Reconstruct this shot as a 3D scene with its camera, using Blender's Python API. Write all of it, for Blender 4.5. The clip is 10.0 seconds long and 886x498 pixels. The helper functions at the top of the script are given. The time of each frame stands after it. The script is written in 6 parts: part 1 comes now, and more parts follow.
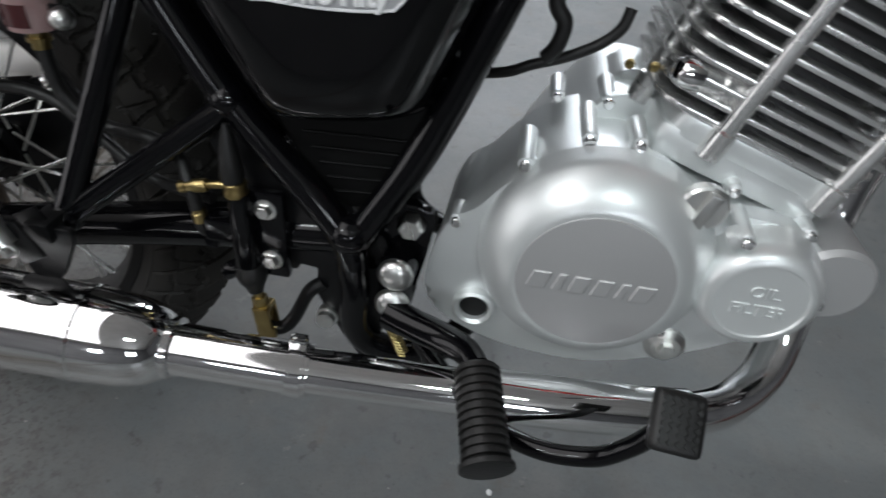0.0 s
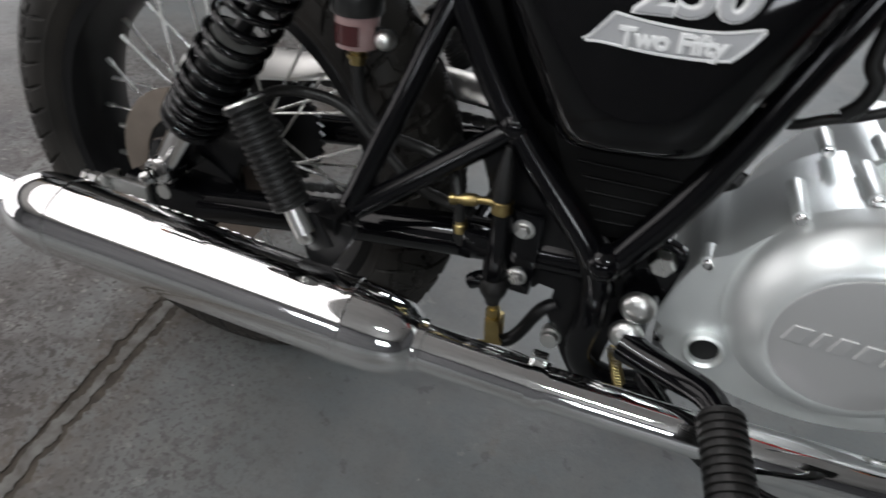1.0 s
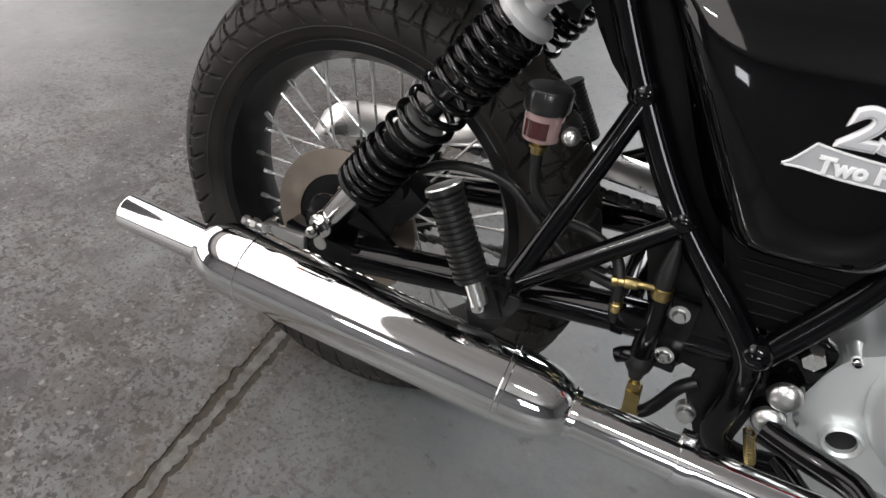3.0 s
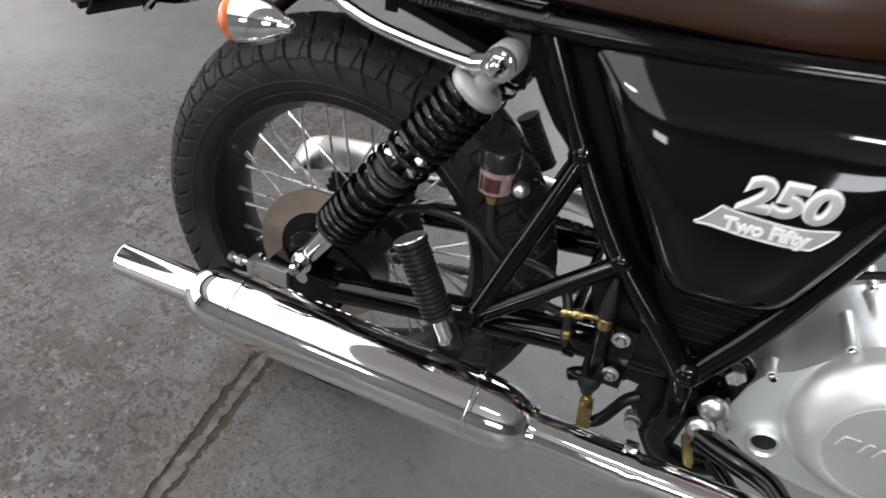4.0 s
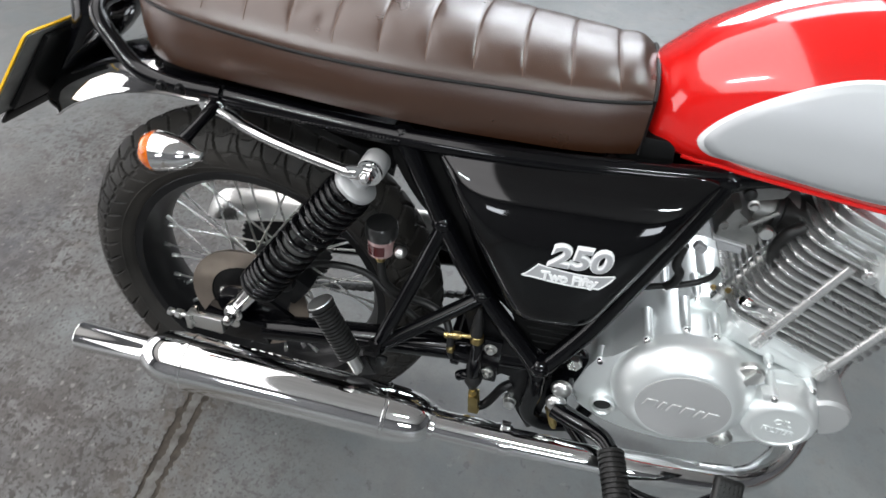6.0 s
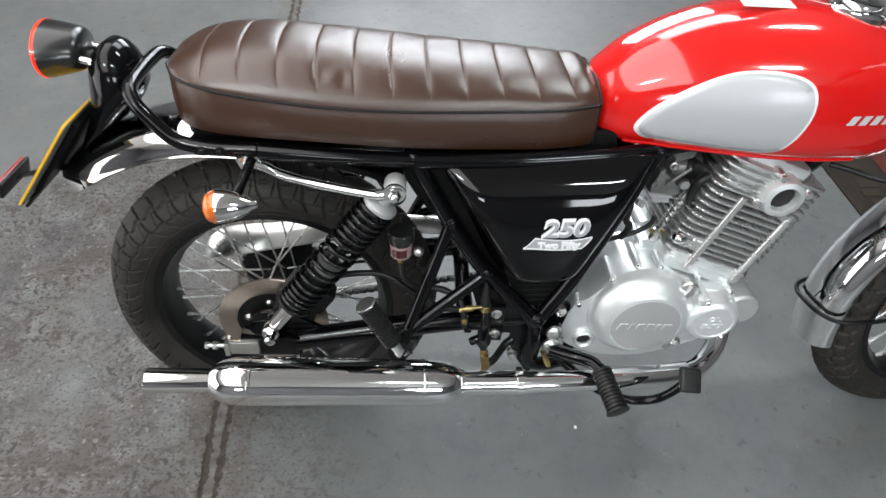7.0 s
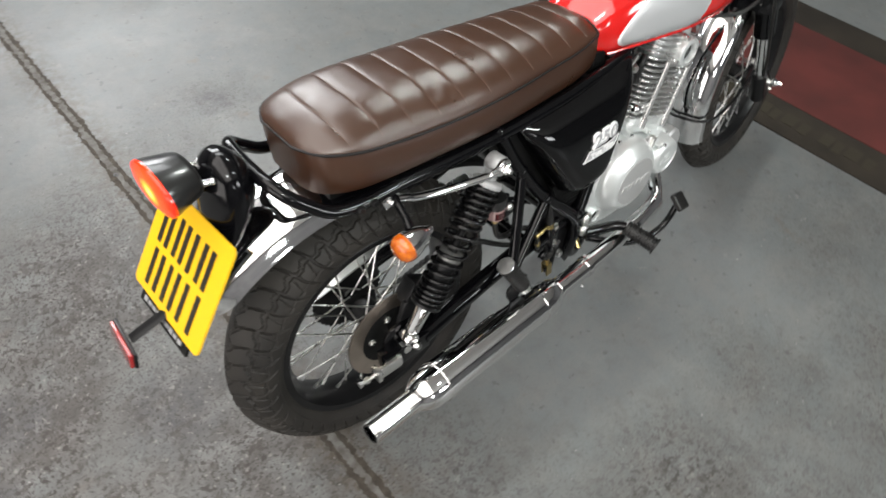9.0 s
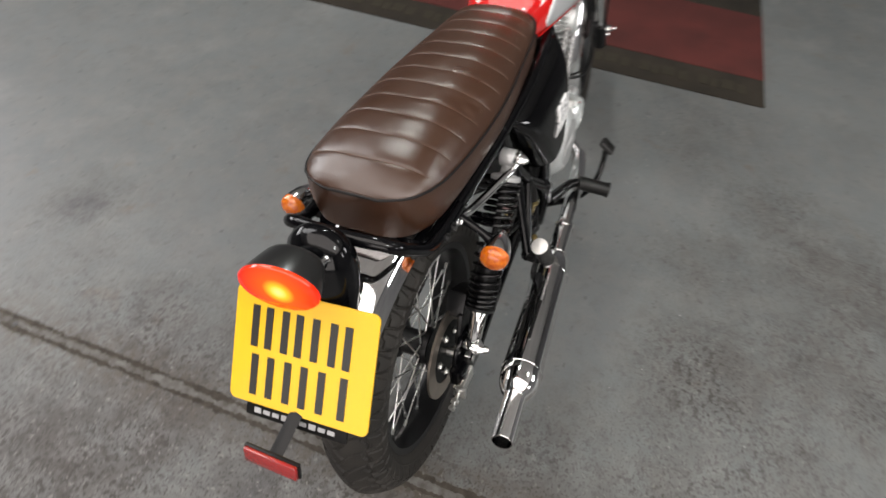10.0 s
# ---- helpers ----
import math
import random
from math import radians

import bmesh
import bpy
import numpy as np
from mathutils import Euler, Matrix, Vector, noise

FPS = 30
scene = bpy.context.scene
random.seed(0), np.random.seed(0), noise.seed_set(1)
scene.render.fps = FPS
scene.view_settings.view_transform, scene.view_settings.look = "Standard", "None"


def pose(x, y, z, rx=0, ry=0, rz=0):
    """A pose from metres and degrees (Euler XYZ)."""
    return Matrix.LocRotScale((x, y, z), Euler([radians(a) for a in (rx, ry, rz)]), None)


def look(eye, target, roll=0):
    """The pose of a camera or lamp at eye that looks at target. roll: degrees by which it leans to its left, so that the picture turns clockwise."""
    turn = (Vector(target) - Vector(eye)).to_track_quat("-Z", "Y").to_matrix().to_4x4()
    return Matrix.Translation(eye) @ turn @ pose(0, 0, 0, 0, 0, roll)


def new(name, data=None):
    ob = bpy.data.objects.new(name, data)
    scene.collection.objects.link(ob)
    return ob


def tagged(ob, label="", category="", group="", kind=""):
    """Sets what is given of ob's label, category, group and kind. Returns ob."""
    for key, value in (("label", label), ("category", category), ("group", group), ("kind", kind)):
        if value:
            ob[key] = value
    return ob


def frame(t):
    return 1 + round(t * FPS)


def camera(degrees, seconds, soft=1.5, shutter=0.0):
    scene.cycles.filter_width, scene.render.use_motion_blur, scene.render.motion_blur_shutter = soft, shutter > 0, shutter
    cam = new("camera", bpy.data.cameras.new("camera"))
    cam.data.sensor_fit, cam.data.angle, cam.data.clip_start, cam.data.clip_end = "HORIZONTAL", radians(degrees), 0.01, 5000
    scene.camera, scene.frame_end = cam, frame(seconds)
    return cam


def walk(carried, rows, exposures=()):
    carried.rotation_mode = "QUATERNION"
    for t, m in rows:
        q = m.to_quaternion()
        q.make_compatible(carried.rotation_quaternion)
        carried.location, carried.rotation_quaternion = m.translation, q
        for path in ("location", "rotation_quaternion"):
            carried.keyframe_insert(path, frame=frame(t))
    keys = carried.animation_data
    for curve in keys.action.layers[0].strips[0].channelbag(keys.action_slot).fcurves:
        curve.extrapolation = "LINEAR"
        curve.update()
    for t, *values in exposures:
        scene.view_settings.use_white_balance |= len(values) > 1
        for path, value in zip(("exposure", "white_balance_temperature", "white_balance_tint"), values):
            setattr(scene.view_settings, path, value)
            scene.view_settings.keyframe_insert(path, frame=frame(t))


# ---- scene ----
cam = camera(71.7, 10.0, shutter=0.4)
PATH = [
    (0, (0.602, -0.425, 0.753), (0.429, 0.983, -0.657), 4.1),
    (0.5, (0.553, -0.445, 0.754), (0.196, 0.946, -0.638), 2.2),
    (1, (0.487, -0.473, 0.767), (-0.027, 0.883, -0.611), 2.3),
    (1.5, (0.428, -0.5, 0.786), (-0.231, 0.809, -0.574), 1.5),
    (2, (0.406, -0.511, 0.8), (-0.298, 0.801, -0.534), 1.6),
    (2.2, (0.396, -0.519, 0.803), (-0.284, 0.826, -0.512), 2.8),
    (3.3, (0.371, -0.531, 0.839), (-0.25, 0.833, -0.486), 4.0),
    (3.5, (0.375, -0.53, 0.849), (-0.241, 0.831, -0.48), 4.1),
    (4, (0.388, -0.541, 0.92), (-0.165, 0.822, -0.435), 3.7),
    (4.5, (0.422, -0.554, 1.005), (-0.055, 0.826, -0.361), 5.6),
    (5, (0.444, -0.561, 1.051), (0.013, 0.789, -0.36), 5.0),
    (5.5, (0.45, -0.56, 1.088), (0.065, 0.744, -0.379), 5.3),
    (5.7, (0.452, -0.558, 1.117), (0.087, 0.74, -0.36), 4.6),
    (6.8, (0.285, -0.68, 1.243), (0.372, 0.679, -0.222), 5.0),
    (7, (0.255, -0.717, 1.289), (0.362, 0.626, -0.189), 4.7),
    (7.5, (0.185, -0.727, 1.34), (0.43, 0.509, -0.212), 4.6),
    (8, (0.064, -0.665, 1.384), (0.508, 0.474, -0.199), 6.0),
    (8.5, (-0.146, -0.617, 1.401), (0.557, 0.45, -0.137), 6.5),
    (9, (-0.38, -0.541, 1.409), (0.493, 0.344, -0.157), 6.5),
    (9.5, (-0.489, -0.383, 1.402), (0.469, 0.343, -0.196), 2.9),
    (10, (-0.644, -0.216, 1.416), (0.595, 0.204, -0.096), 6.0),
]
EXPOSURES = [(0.0, -0.78, 6250, 13), (1.0, -0.70, 6400, 14), (2.0, -0.40, 6550, 15), (3.5, -0.21, 6600, 16), (5.0, -0.12, 6250, 14), (7.0, -0.02, 6350, 12), (7.5, -0.13, 6400, 12), (8.0, -0.17, 6500, 12), (8.5, -0.05, 6600, 12), (9.0, 0.02, 6650, 12), (9.5, -0.09, 6700, 12), (10.0, -0.26, 6800, 15)]
walk(cam, [(t, look(eye, target, roll)) for t, eye, target, roll in PATH], EXPOSURES)

# ---- world and lights: a closed workshop with fluorescent battens and roof lights ----
world = bpy.data.worlds.new("workshop_world")
scene.world = world
world.use_nodes = True
world.node_tree.nodes["Background"].inputs["Color"].default_value = (0.75, 0.85, 1.0, 1)
world.node_tree.nodes["Background"].inputs["Strength"].default_value = 0.15


def area_lamp(name, place, target, sx, sy, watts, colour):
    lamp = bpy.data.lights.new(name, "AREA")
    lamp.shape, lamp.size, lamp.size_y = "RECTANGLE", sx, sy
    lamp.energy, lamp.color = watts, colour
    ob = new(name, lamp)
    ob.matrix_world = look(place, target)
    return ob


COOL, DAY, WARM_DAY = (0.90, 1.0, 0.97), (0.93, 0.98, 1.0), (1.0, 0.975, 0.945)
BATTENS = [(-0.9, -1.7), (1.3, -1.7), (1.6, 0.9)]
for bx, by in BATTENS:
    area_lamp("batten_light", (bx, by, 2.80), (bx, by, 0), 0.62, 0.12, 30, COOL)
area_lamp("roof_light", (-1.3, -0.6, 3.17), (-1.3, -0.6, 0), 2.4, 6.4, 155, WARM_DAY)
area_lamp("roof_light", (0.7, 3.1, 3.17), (0.7, 3.1, 0), 1.8, 1.8, 75, DAY)
# wall openings: x from, x to, z from, z to, watts
NORTH_WINDOW = (-0.6, 1.8, 1.7, 3.0, 130)
SOUTH_WINDOWS = [(-0.7, -0.1, 1.7, 2.3, 20), (1.5, 2.8, 1.5, 2.5, 65)]
WEST_WINDOW = (-3.2, 2.6, 0.25, 2.55)
area_lamp("window_light", (-4.06, -0.3, 1.4), (-3.0, -0.3, 1.4), 5.8, 2.3, 140, WARM_DAY)
for wx0, wx1, wz0, wz1, power, wy, inward in [(*NORTH_WINDOW, 5.06, -1)] + [(*w, -4.56, 1) for w in SOUTH_WINDOWS]:
    wc = ((wx0 + wx1) / 2, wy, (wz0 + wz1) / 2)
    area_lamp("window_light", wc, (wc[0], wy + inward, wc[2]), wx1 - wx0, wz1 - wz0, power, DAY)


# ---- materials ----
def material(name, colour, rough=0.5, metal=0.0, coat=0.0, spec=0.5, grain=None, bump=0.0, scale=60.0, detail=6.0,
             rough_var=0.0, tint=None, fine=None, coat_rough=0.05):
    """A Principled surface: tint is the second colour of a large-scale variation, grain its strength, bump a fine relief."""
    m = bpy.data.materials.new(name)
    m.use_nodes = True
    nt = m.node_tree
    b = nt.nodes["Principled BSDF"]
    b.inputs["Base Color"].default_value = (*colour, 1)
    b.inputs["Roughness"].default_value = rough
    b.inputs["Metallic"].default_value = metal
    b.inputs["Coat Weight"].default_value = coat
    b.inputs["Coat Roughness"].default_value = coat_rough
    b.inputs["Specular IOR Level"].default_value = spec
    tc = nt.nodes.new("ShaderNodeTexCoord")
    if tint:
        n = nt.nodes.new("ShaderNodeTexNoise")
        n.inputs["Scale"].default_value, n.inputs["Detail"].default_value = grain or 8.0, 8.0
        nt.links.new(tc.outputs["Object"], n.inputs["Vector"])
        r = nt.nodes.new("ShaderNodeValToRGB")
        r.color_ramp.elements[0].position, r.color_ramp.elements[1].position = 0.35, 0.68
        r.color_ramp.elements[0].color, r.color_ramp.elements[1].color = (*colour, 1), (*tint, 1)
        nt.links.new(n.outputs["Fac"], r.inputs["Fac"])
        nt.links.new(r.outputs["Color"], b.inputs["Base Color"])
    if rough_var:
        n = nt.nodes.new("ShaderNodeTexNoise")
        n.inputs["Scale"].default_value, n.inputs["Detail"].default_value = 14.0, 8.0
        nt.links.new(tc.outputs["Object"], n.inputs["Vector"])
        mr = nt.nodes.new("ShaderNodeMapRange")
        mr.inputs["From Min"].default_value, mr.inputs["From Max"].default_value = 0.3, 0.7
        mr.inputs["To Min"].default_value, mr.inputs["To Max"].default_value = max(0.0, rough - rough_var), rough + rough_var
        nt.links.new(n.outputs["Fac"], mr.inputs["Value"])
        nt.links.new(mr.outputs["Result"], b.inputs["Roughness"])
    if bump:
        n = nt.nodes.new("ShaderNodeTexNoise" if fine != "cells" else "ShaderNodeTexVoronoi")
        n.inputs["Scale"].default_value = scale
        if fine != "cells":
            n.inputs["Detail"].default_value = detail
        nt.links.new(tc.outputs["Object"], n.inputs["Vector"])
        bp = nt.nodes.new("ShaderNodeBump")
        bp.inputs["Strength"].default_value, bp.inputs["Distance"].default_value = bump, 0.001
        nt.links.new(n.outputs["Fac" if fine != "cells" else "Distance"], bp.inputs["Height"])
        nt.links.new(bp.outputs["Normal"], b.inputs["Normal"])
    return m


chrome = material("chrome", (0.86, 0.86, 0.86), 0.05, 1.0, rough_var=0.025)
bright_steel = material("zinc_plated_steel", (0.78, 0.78, 0.76), 0.30, 1.0, rough_var=0.06)
black_paint = material("gloss_black_paint", (0.0022, 0.0022, 0.0028), 0.10, 0.0, spec=0.32, bump=0.02, scale=90)
panel_black = material("panel_black", (0.0020, 0.0020, 0.0024), 0.05, 0.0, spec=0.42)
satin_black = material("satin_black", (0.0045, 0.0045, 0.005), 0.34, spec=0.28, tint=(0.008, 0.008, 0.0085), grain=20, bump=0.1, scale=300)
black_plastic = material("black_plastic", (0.0045, 0.0045, 0.0045), 0.45, spec=0.12, tint=(0.007, 0.007, 0.007), grain=30, bump=0.25, scale=500)
rubber = material("rubber", (0.007, 0.007, 0.007), 0.42, spec=0.4, tint=(0.013, 0.0125, 0.012), grain=25, bump=0.3, scale=400)
tyre_rubber = material("tyre_rubber", (0.0155, 0.0142, 0.0128), 0.60, tint=(0.030, 0.0265, 0.023), grain=12, bump=0.35, scale=260, spec=0.3)
cast_alloy = material("painted_cast_alloy", (0.83, 0.855, 0.85), 0.37, 0.62, rough_var=0.05, bump=0.10, scale=420)
disc_alloy = material("satin_alloy", (0.50, 0.50, 0.50), 0.42, 0.45, bump=0.15, scale=700)
fin_alloy = material("machined_alloy", (0.76, 0.76, 0.75), 0.26, 0.85, rough_var=0.06)
# shade between the cooling fins, put into the colour of the cylinder core
fin_gap_shade = material("cylinder_gap_shade", (0.035, 0.035, 0.036), 0.45, 0.3, bump=0.3, scale=300)
carb_alloy = material("grey_alloy", (0.26, 0.26, 0.25), 0.42, 0.6, tint=(0.17, 0.17, 0.165), grain=30, bump=0.3, scale=350)
dark_steel = material("dull_steel", (0.10, 0.10, 0.10), 0.5, 0.5, tint=(0.07, 0.07, 0.07), grain=30)
brass = material("passivated_brass", (0.46, 0.36, 0.16), 0.30, 1.0, tint=(0.30, 0.22, 0.09), grain=40)
leather = material("brown_leather", (0.040, 0.0160, 0.0076), 0.29, tint=(0.046, 0.0186, 0.0088), grain=7, bump=0.16, scale=900, fine="cells", spec=0.85, rough_var=0.02)
stitch_mat = material("stitching", (0.11, 0.065, 0.045), 0.5)
piping_mat = material("piping", (0.005, 0.004, 0.004), 0.5, spec=0.3)
red_paint = material("red_paint", (0.62, 0.008, 0.006), 0.12, 0.0, coat=1.0, coat_rough=0.02)
silver_paint = material("silver_paint", (0.47, 0.48, 0.49), 0.42, 0.25, coat=0.25, bump=0.05, scale=900)
white_line = material("white_line", (0.80, 0.80, 0.80), 0.25, coat=0.6)
emblem_silver = material("emblem_silver", (0.70, 0.70, 0.70), 0.35, 0.3)
emblem_grey = material("emblem_grey", (0.42, 0.42, 0.43), 0.35, 0.3)
plate_yellow = material("plate_yellow", (0.84, 0.475, 0.003), 0.38, coat=0.15)
plate_black = material("plate_black", (0.012, 0.010, 0.008), 0.35)
disc_steel = material("brake_steel", (0.50, 0.43, 0.37), 0.36, 1.0, tint=(0.38, 0.325, 0.275), grain=18)
fluid_red = material("fluid_red", (0.055, 0.012, 0.013), 0.25, coat=0.4)
clear_plastic = material("cloudy_plastic", (0.30, 0.185, 0.180), 0.22, coat=0.6, tint=(0.36, 0.25, 0.24), grain=60)
# near-black colour standing for the shade inside holes
hole_shade = material("hole_shade", (0.01, 0.01, 0.01), 0.7)
tail_black = material("tail_shell", (0.012, 0.012, 0.012), 0.28, coat=0.3)
mat_red = material("mat_red", (0.088, 0.022, 0.019), 0.9, tint=(0.058, 0.017, 0.015), grain=5, bump=1.0, scale=350, spec=0.2)
mat_border = material("mat_border", (0.030, 0.024, 0.018), 0.9, tint=(0.018, 0.015, 0.012), grain=6, bump=1.0, scale=350, spec=0.2)
mat_mark = material("mat_mark", (0.031, 0.026, 0.018), 0.9, bump=1.0, scale=350, spec=0.2)
wall_paint = material("wall_paint", (0.17, 0.17, 0.175), 0.7, tint=(0.12, 0.12, 0.125), grain=2)
ceiling_paint = material("ceiling_paint", (0.60, 0.585, 0.56), 0.8, tint=(0.50, 0.485, 0.46), grain=2)
batten_white = material("batten_white", (0.8, 0.8, 0.8), 0.4)
paper_white = material("paper_label", (0.75, 0.75, 0.74), 0.5)


amber = material("amber_lens", (0.46, 0.066, 0.002), 0.10, coat=1.0, coat_rough=0.03, tint=(0.72, 0.19, 0.006), grain=95, bump=0.5, scale=350, fine="cells")
red_lens = material("lit_red_lens", (0.25, 0.004, 0.002), 0.12, coat=0.2)


def lit_lens(m, at):
    """Light thrown through the lens: yellow over the bulb, deep red at the rim."""
    nt = m.node_tree
    b = nt.nodes["Principled BSDF"]
    tc = nt.nodes.new("ShaderNodeTexCoord")
    d = nt.nodes.new("ShaderNodeVectorMath")
    d.operation = "DISTANCE"
    d.inputs[1].default_value = at
    nt.links.new(tc.outputs["Object"], d.inputs[0])
    r = nt.nodes.new("ShaderNodeValToRGB")
    stops = ((0.0, (1.0, 0.85, 0.28)), (0.22, (1.0, 0.47, 0.02)), (0.40, (1.0, 0.085, 0.002)), (1.0, (0.52, 0.012, 0.003)))
    r.color_ramp.elements[0].position, r.color_ramp.elements[0].color = stops[0][0], (*stops[0][1], 1)
    r.color_ramp.elements[1].position, r.color_ramp.elements[1].color = stops[3][0], (*stops[3][1], 1)
    for p, c in stops[1:3]:
        r.color_ramp.elements.new(p).color = (*c, 1)
    scale = nt.nodes.new("ShaderNodeMath")
    scale.operation = "MULTIPLY"
    scale.inputs[1].default_value = 18.0
    nt.links.new(d.outputs["Value"], scale.inputs[0])
    nt.links.new(scale.outputs[0], r.inputs["Fac"])
    nt.links.new(r.outputs["Color"], b.inputs["Emission Color"])
    b.inputs["Emission Strength"].default_value = 1.9


red_reflector = material("red_reflector", (0.30, 0.015, 0.015), 0.15, coat=1.0, bump=0.4, scale=900, fine="cells")


def concrete():
    m = bpy.data.materials.new("stained_concrete")
    m.use_nodes = True
    nt = m.node_tree
    b = nt.nodes["Principled BSDF"]
    tc = nt.nodes.new("ShaderNodeTexCoord")

    def noise_at(scale, detail=8.0, rough=0.6, off=0.0):
        mp = nt.nodes.new("ShaderNodeMapping")
        mp.inputs["Location"].default_value = (off, off * 1.7, 0)
        nt.links.new(tc.outputs["Object"], mp.inputs["Vector"])
        n = nt.nodes.new("ShaderNodeTexNoise")
        n.inputs["Scale"].default_value, n.inputs["Detail"].default_value, n.inputs["Roughness"].default_value = scale, detail, rough
        nt.links.new(mp.outputs["Vector"], n.inputs["Vector"])
        return n.outputs["Fac"]

    def ramp(src, lo, hi, a=0.0, z=1.0):
        r = nt.nodes.new("ShaderNodeMapRange")
        r.inputs["From Min"].default_value, r.inputs["From Max"].default_value = lo, hi
        r.inputs["To Min"].default_value, r.inputs["To Max"].default_value = a, z
        nt.links.new(src, r.inputs["Value"])
        return r.outputs["Result"]

    def math_node(op, x, y):
        n = nt.nodes.new("ShaderNodeMath")
        n.operation = op
        for k, v in enumerate((x, y)):
            if isinstance(v, (int, float)):
                n.inputs[k].default_value = v
            else:
                nt.links.new(v, n.inputs[k])
        return n.outputs[0]

    def mix(fac, a, c):
        n = nt.nodes.new("ShaderNodeMix")
        n.data_type = "RGBA"
        nt.links.new(fac, n.inputs["Factor"])
        for k, v in ((6, a), (7, c)):
            if isinstance(v, tuple):
                n.inputs[k].default_value = (*v, 1)
            else:
                nt.links.new(v, n.inputs[k])
        return n.outputs[2]

    def patch(x, y, r):
        """One at a place on the floor, falling to nothing at the radius r."""
        d = nt.nodes.new("ShaderNodeVectorMath")
        d.operation = "DISTANCE"
        nt.links.new(tc.outputs["Object"], d.inputs[0])
        d.inputs[1].default_value = (x, y, 0)
        return ramp(d.outputs["Value"], r, r * 0.25)

    base = mix(ramp(noise_at(1.3), 0.3, 0.7), (0.106, 0.1135, 0.1145), (0.141, 0.150, 0.151))
    base = mix(ramp(noise_at(9.0, 10, 0.7, 3.1), 0.42, 0.72), base, (0.150, 0.148, 0.142))
    # worn mottling and grit over the whole slab
    base = mix(math_node("MULTIPLY", ramp(noise_at(24, 9, 0.72, 61.0), 0.50, 0.68), 0.45), base, (0.102, 0.100, 0.094))
    base = mix(math_node("MULTIPLY", ramp(noise_at(4.2, 9, 0.7, 73.0), 0.54, 0.70), 0.40), base, (0.205, 0.203, 0.196))
    base = mix(math_node("MULTIPLY", ramp(noise_at(240, 3, 0.6, 67.0), 0.56, 0.66), 0.30), base, (0.085, 0.082, 0.077))
    smear = math_node("MULTIPLY", ramp(noise_at(3.4, 10, 0.70, 19.0), 0.54, 0.70), 0.50)
    base = mix(smear, base, (0.088, 0.085, 0.081))
    rust = math_node("MULTIPLY", ramp(noise_at(7, 8, 0.66, 31.0), 0.61, 0.72), 0.42)
    base = mix(rust, base, (0.125, 0.085, 0.052))
    # dirty, oil-spotted stretches of the floor, also darkened for an unmodelled person's shadow
    dirt_shade = None
    for px, py, pr, pw in ((-0.45, -0.34, 0.62, 1.3), (-0.80, 0.02, 0.72, 1.1), (-0.38, 0.30, 0.5, 1.0), (-1.1, 0.25, 0.6, 0.7), (0.56, -0.96, 0.40, 0.62), (0.30, -0.80, 0.30, 0.6), (0.80, -0.62, 0.30, 0.35), (1.17, -0.76, 0.24, 0.5), (-0.05, 1.05, 0.40, 0.3), (0.17, 1.25, 0.22, 0.4), (1.5, -0.5, 0.45, 0.3), (-0.1, -0.75, 0.6, 0.9), (-0.66, 0.46, 0.5, 1.2), (-0.30, 0.06, 0.42, 1.2), (-0.36, 0.66, 0.55, 1.25), (-0.16, -0.28, 0.36, 0.9), (0.40, -0.66, 0.30, 0.8), (0.95, -1.0, 0.36, 0.7)):
        p = math_node("MULTIPLY", patch(px, py, pr), pw)
        dirt_shade = p if dirt_shade is None else math_node("MAXIMUM", dirt_shade, p)
    zone = dirt_shade
    dirt_shade = math_node("MULTIPLY", dirt_shade, ramp(noise_at(5.5, 9, 0.7, 11.4), 0.30, 0.60))
    # a brown film carrying that shadow too, paler where the paint has worn through
    base = mix(math_node("MINIMUM", math_node("MULTIPLY", dirt_shade, 0.80), 0.90), base, (0.056, 0.048, 0.043))
    worn = math_node("MULTIPLY", ramp(noise_at(13, 6, 0.62, 91.0), 0.52, 0.62), math_node("MULTIPLY", zone, 0.34))
    base = mix(worn, base, (0.175, 0.172, 0.170))
    # crumbs of oily grit, thick in clusters
    thick = math_node("MULTIPLY", zone, ramp(noise_at(5.0, 6, 0.62, 17.0), 0.38, 0.56))
    crumbs = math_node("MULTIPLY", ramp(noise_at(64, 3, 0.6, 2.3), 0.545, 0.585), math_node("MINIMUM", thick, 1.0))
    base = mix(math_node("MULTIPLY", crumbs, 0.95), base, (0.027, 0.021, 0.018))
    clots = math_node("MULTIPLY", ramp(noise_at(21, 6, 0.7, 29.0), 0.535, 0.60), math_node("MINIMUM", thick, 1.0))
    base = mix(math_node("MULTIPLY", clots, 0.85), base, (0.040, 0.032, 0.028))
    grit = math_node("MULTIPLY", ramp(noise_at(135, 3, 0.55, 6.1), 0.56, 0.60), math_node("ADD", math_node("MULTIPLY", zone, 0.75), 0.03))
    base = mix(grit, base, (0.032, 0.027, 0.024))
    stains = math_node("MULTIPLY", ramp(noise_at(8.5, 9, 0.7, 83.0), 0.52, 0.66), math_node("MULTIPLY", dirt_shade, 0.65))
    base = mix(stains, base, (0.042, 0.037, 0.034))
    # old oil marks with soft edges
    marks = None
    for px, py, pr in ((-0.83, 0.27, 0.13), (-0.80, 0.12, 0.16), (-0.95, 0.02, 0.14), (-0.40, 0.26, 0.16), (-0.70, 0.45, 0.10), (-0.50, -0.34, 0.11), (-0.60, -0.52, 0.14), (0.18, 1.24, 0.09)):
        p = patch(px, py, pr)
        marks = p if marks is None else math_node("MAXIMUM", marks, p)
    marks = math_node("MULTIPLY", marks, ramp(noise_at(16, 8, 0.66, 5.0), 0.36, 0.60, 0.0, 0.75))
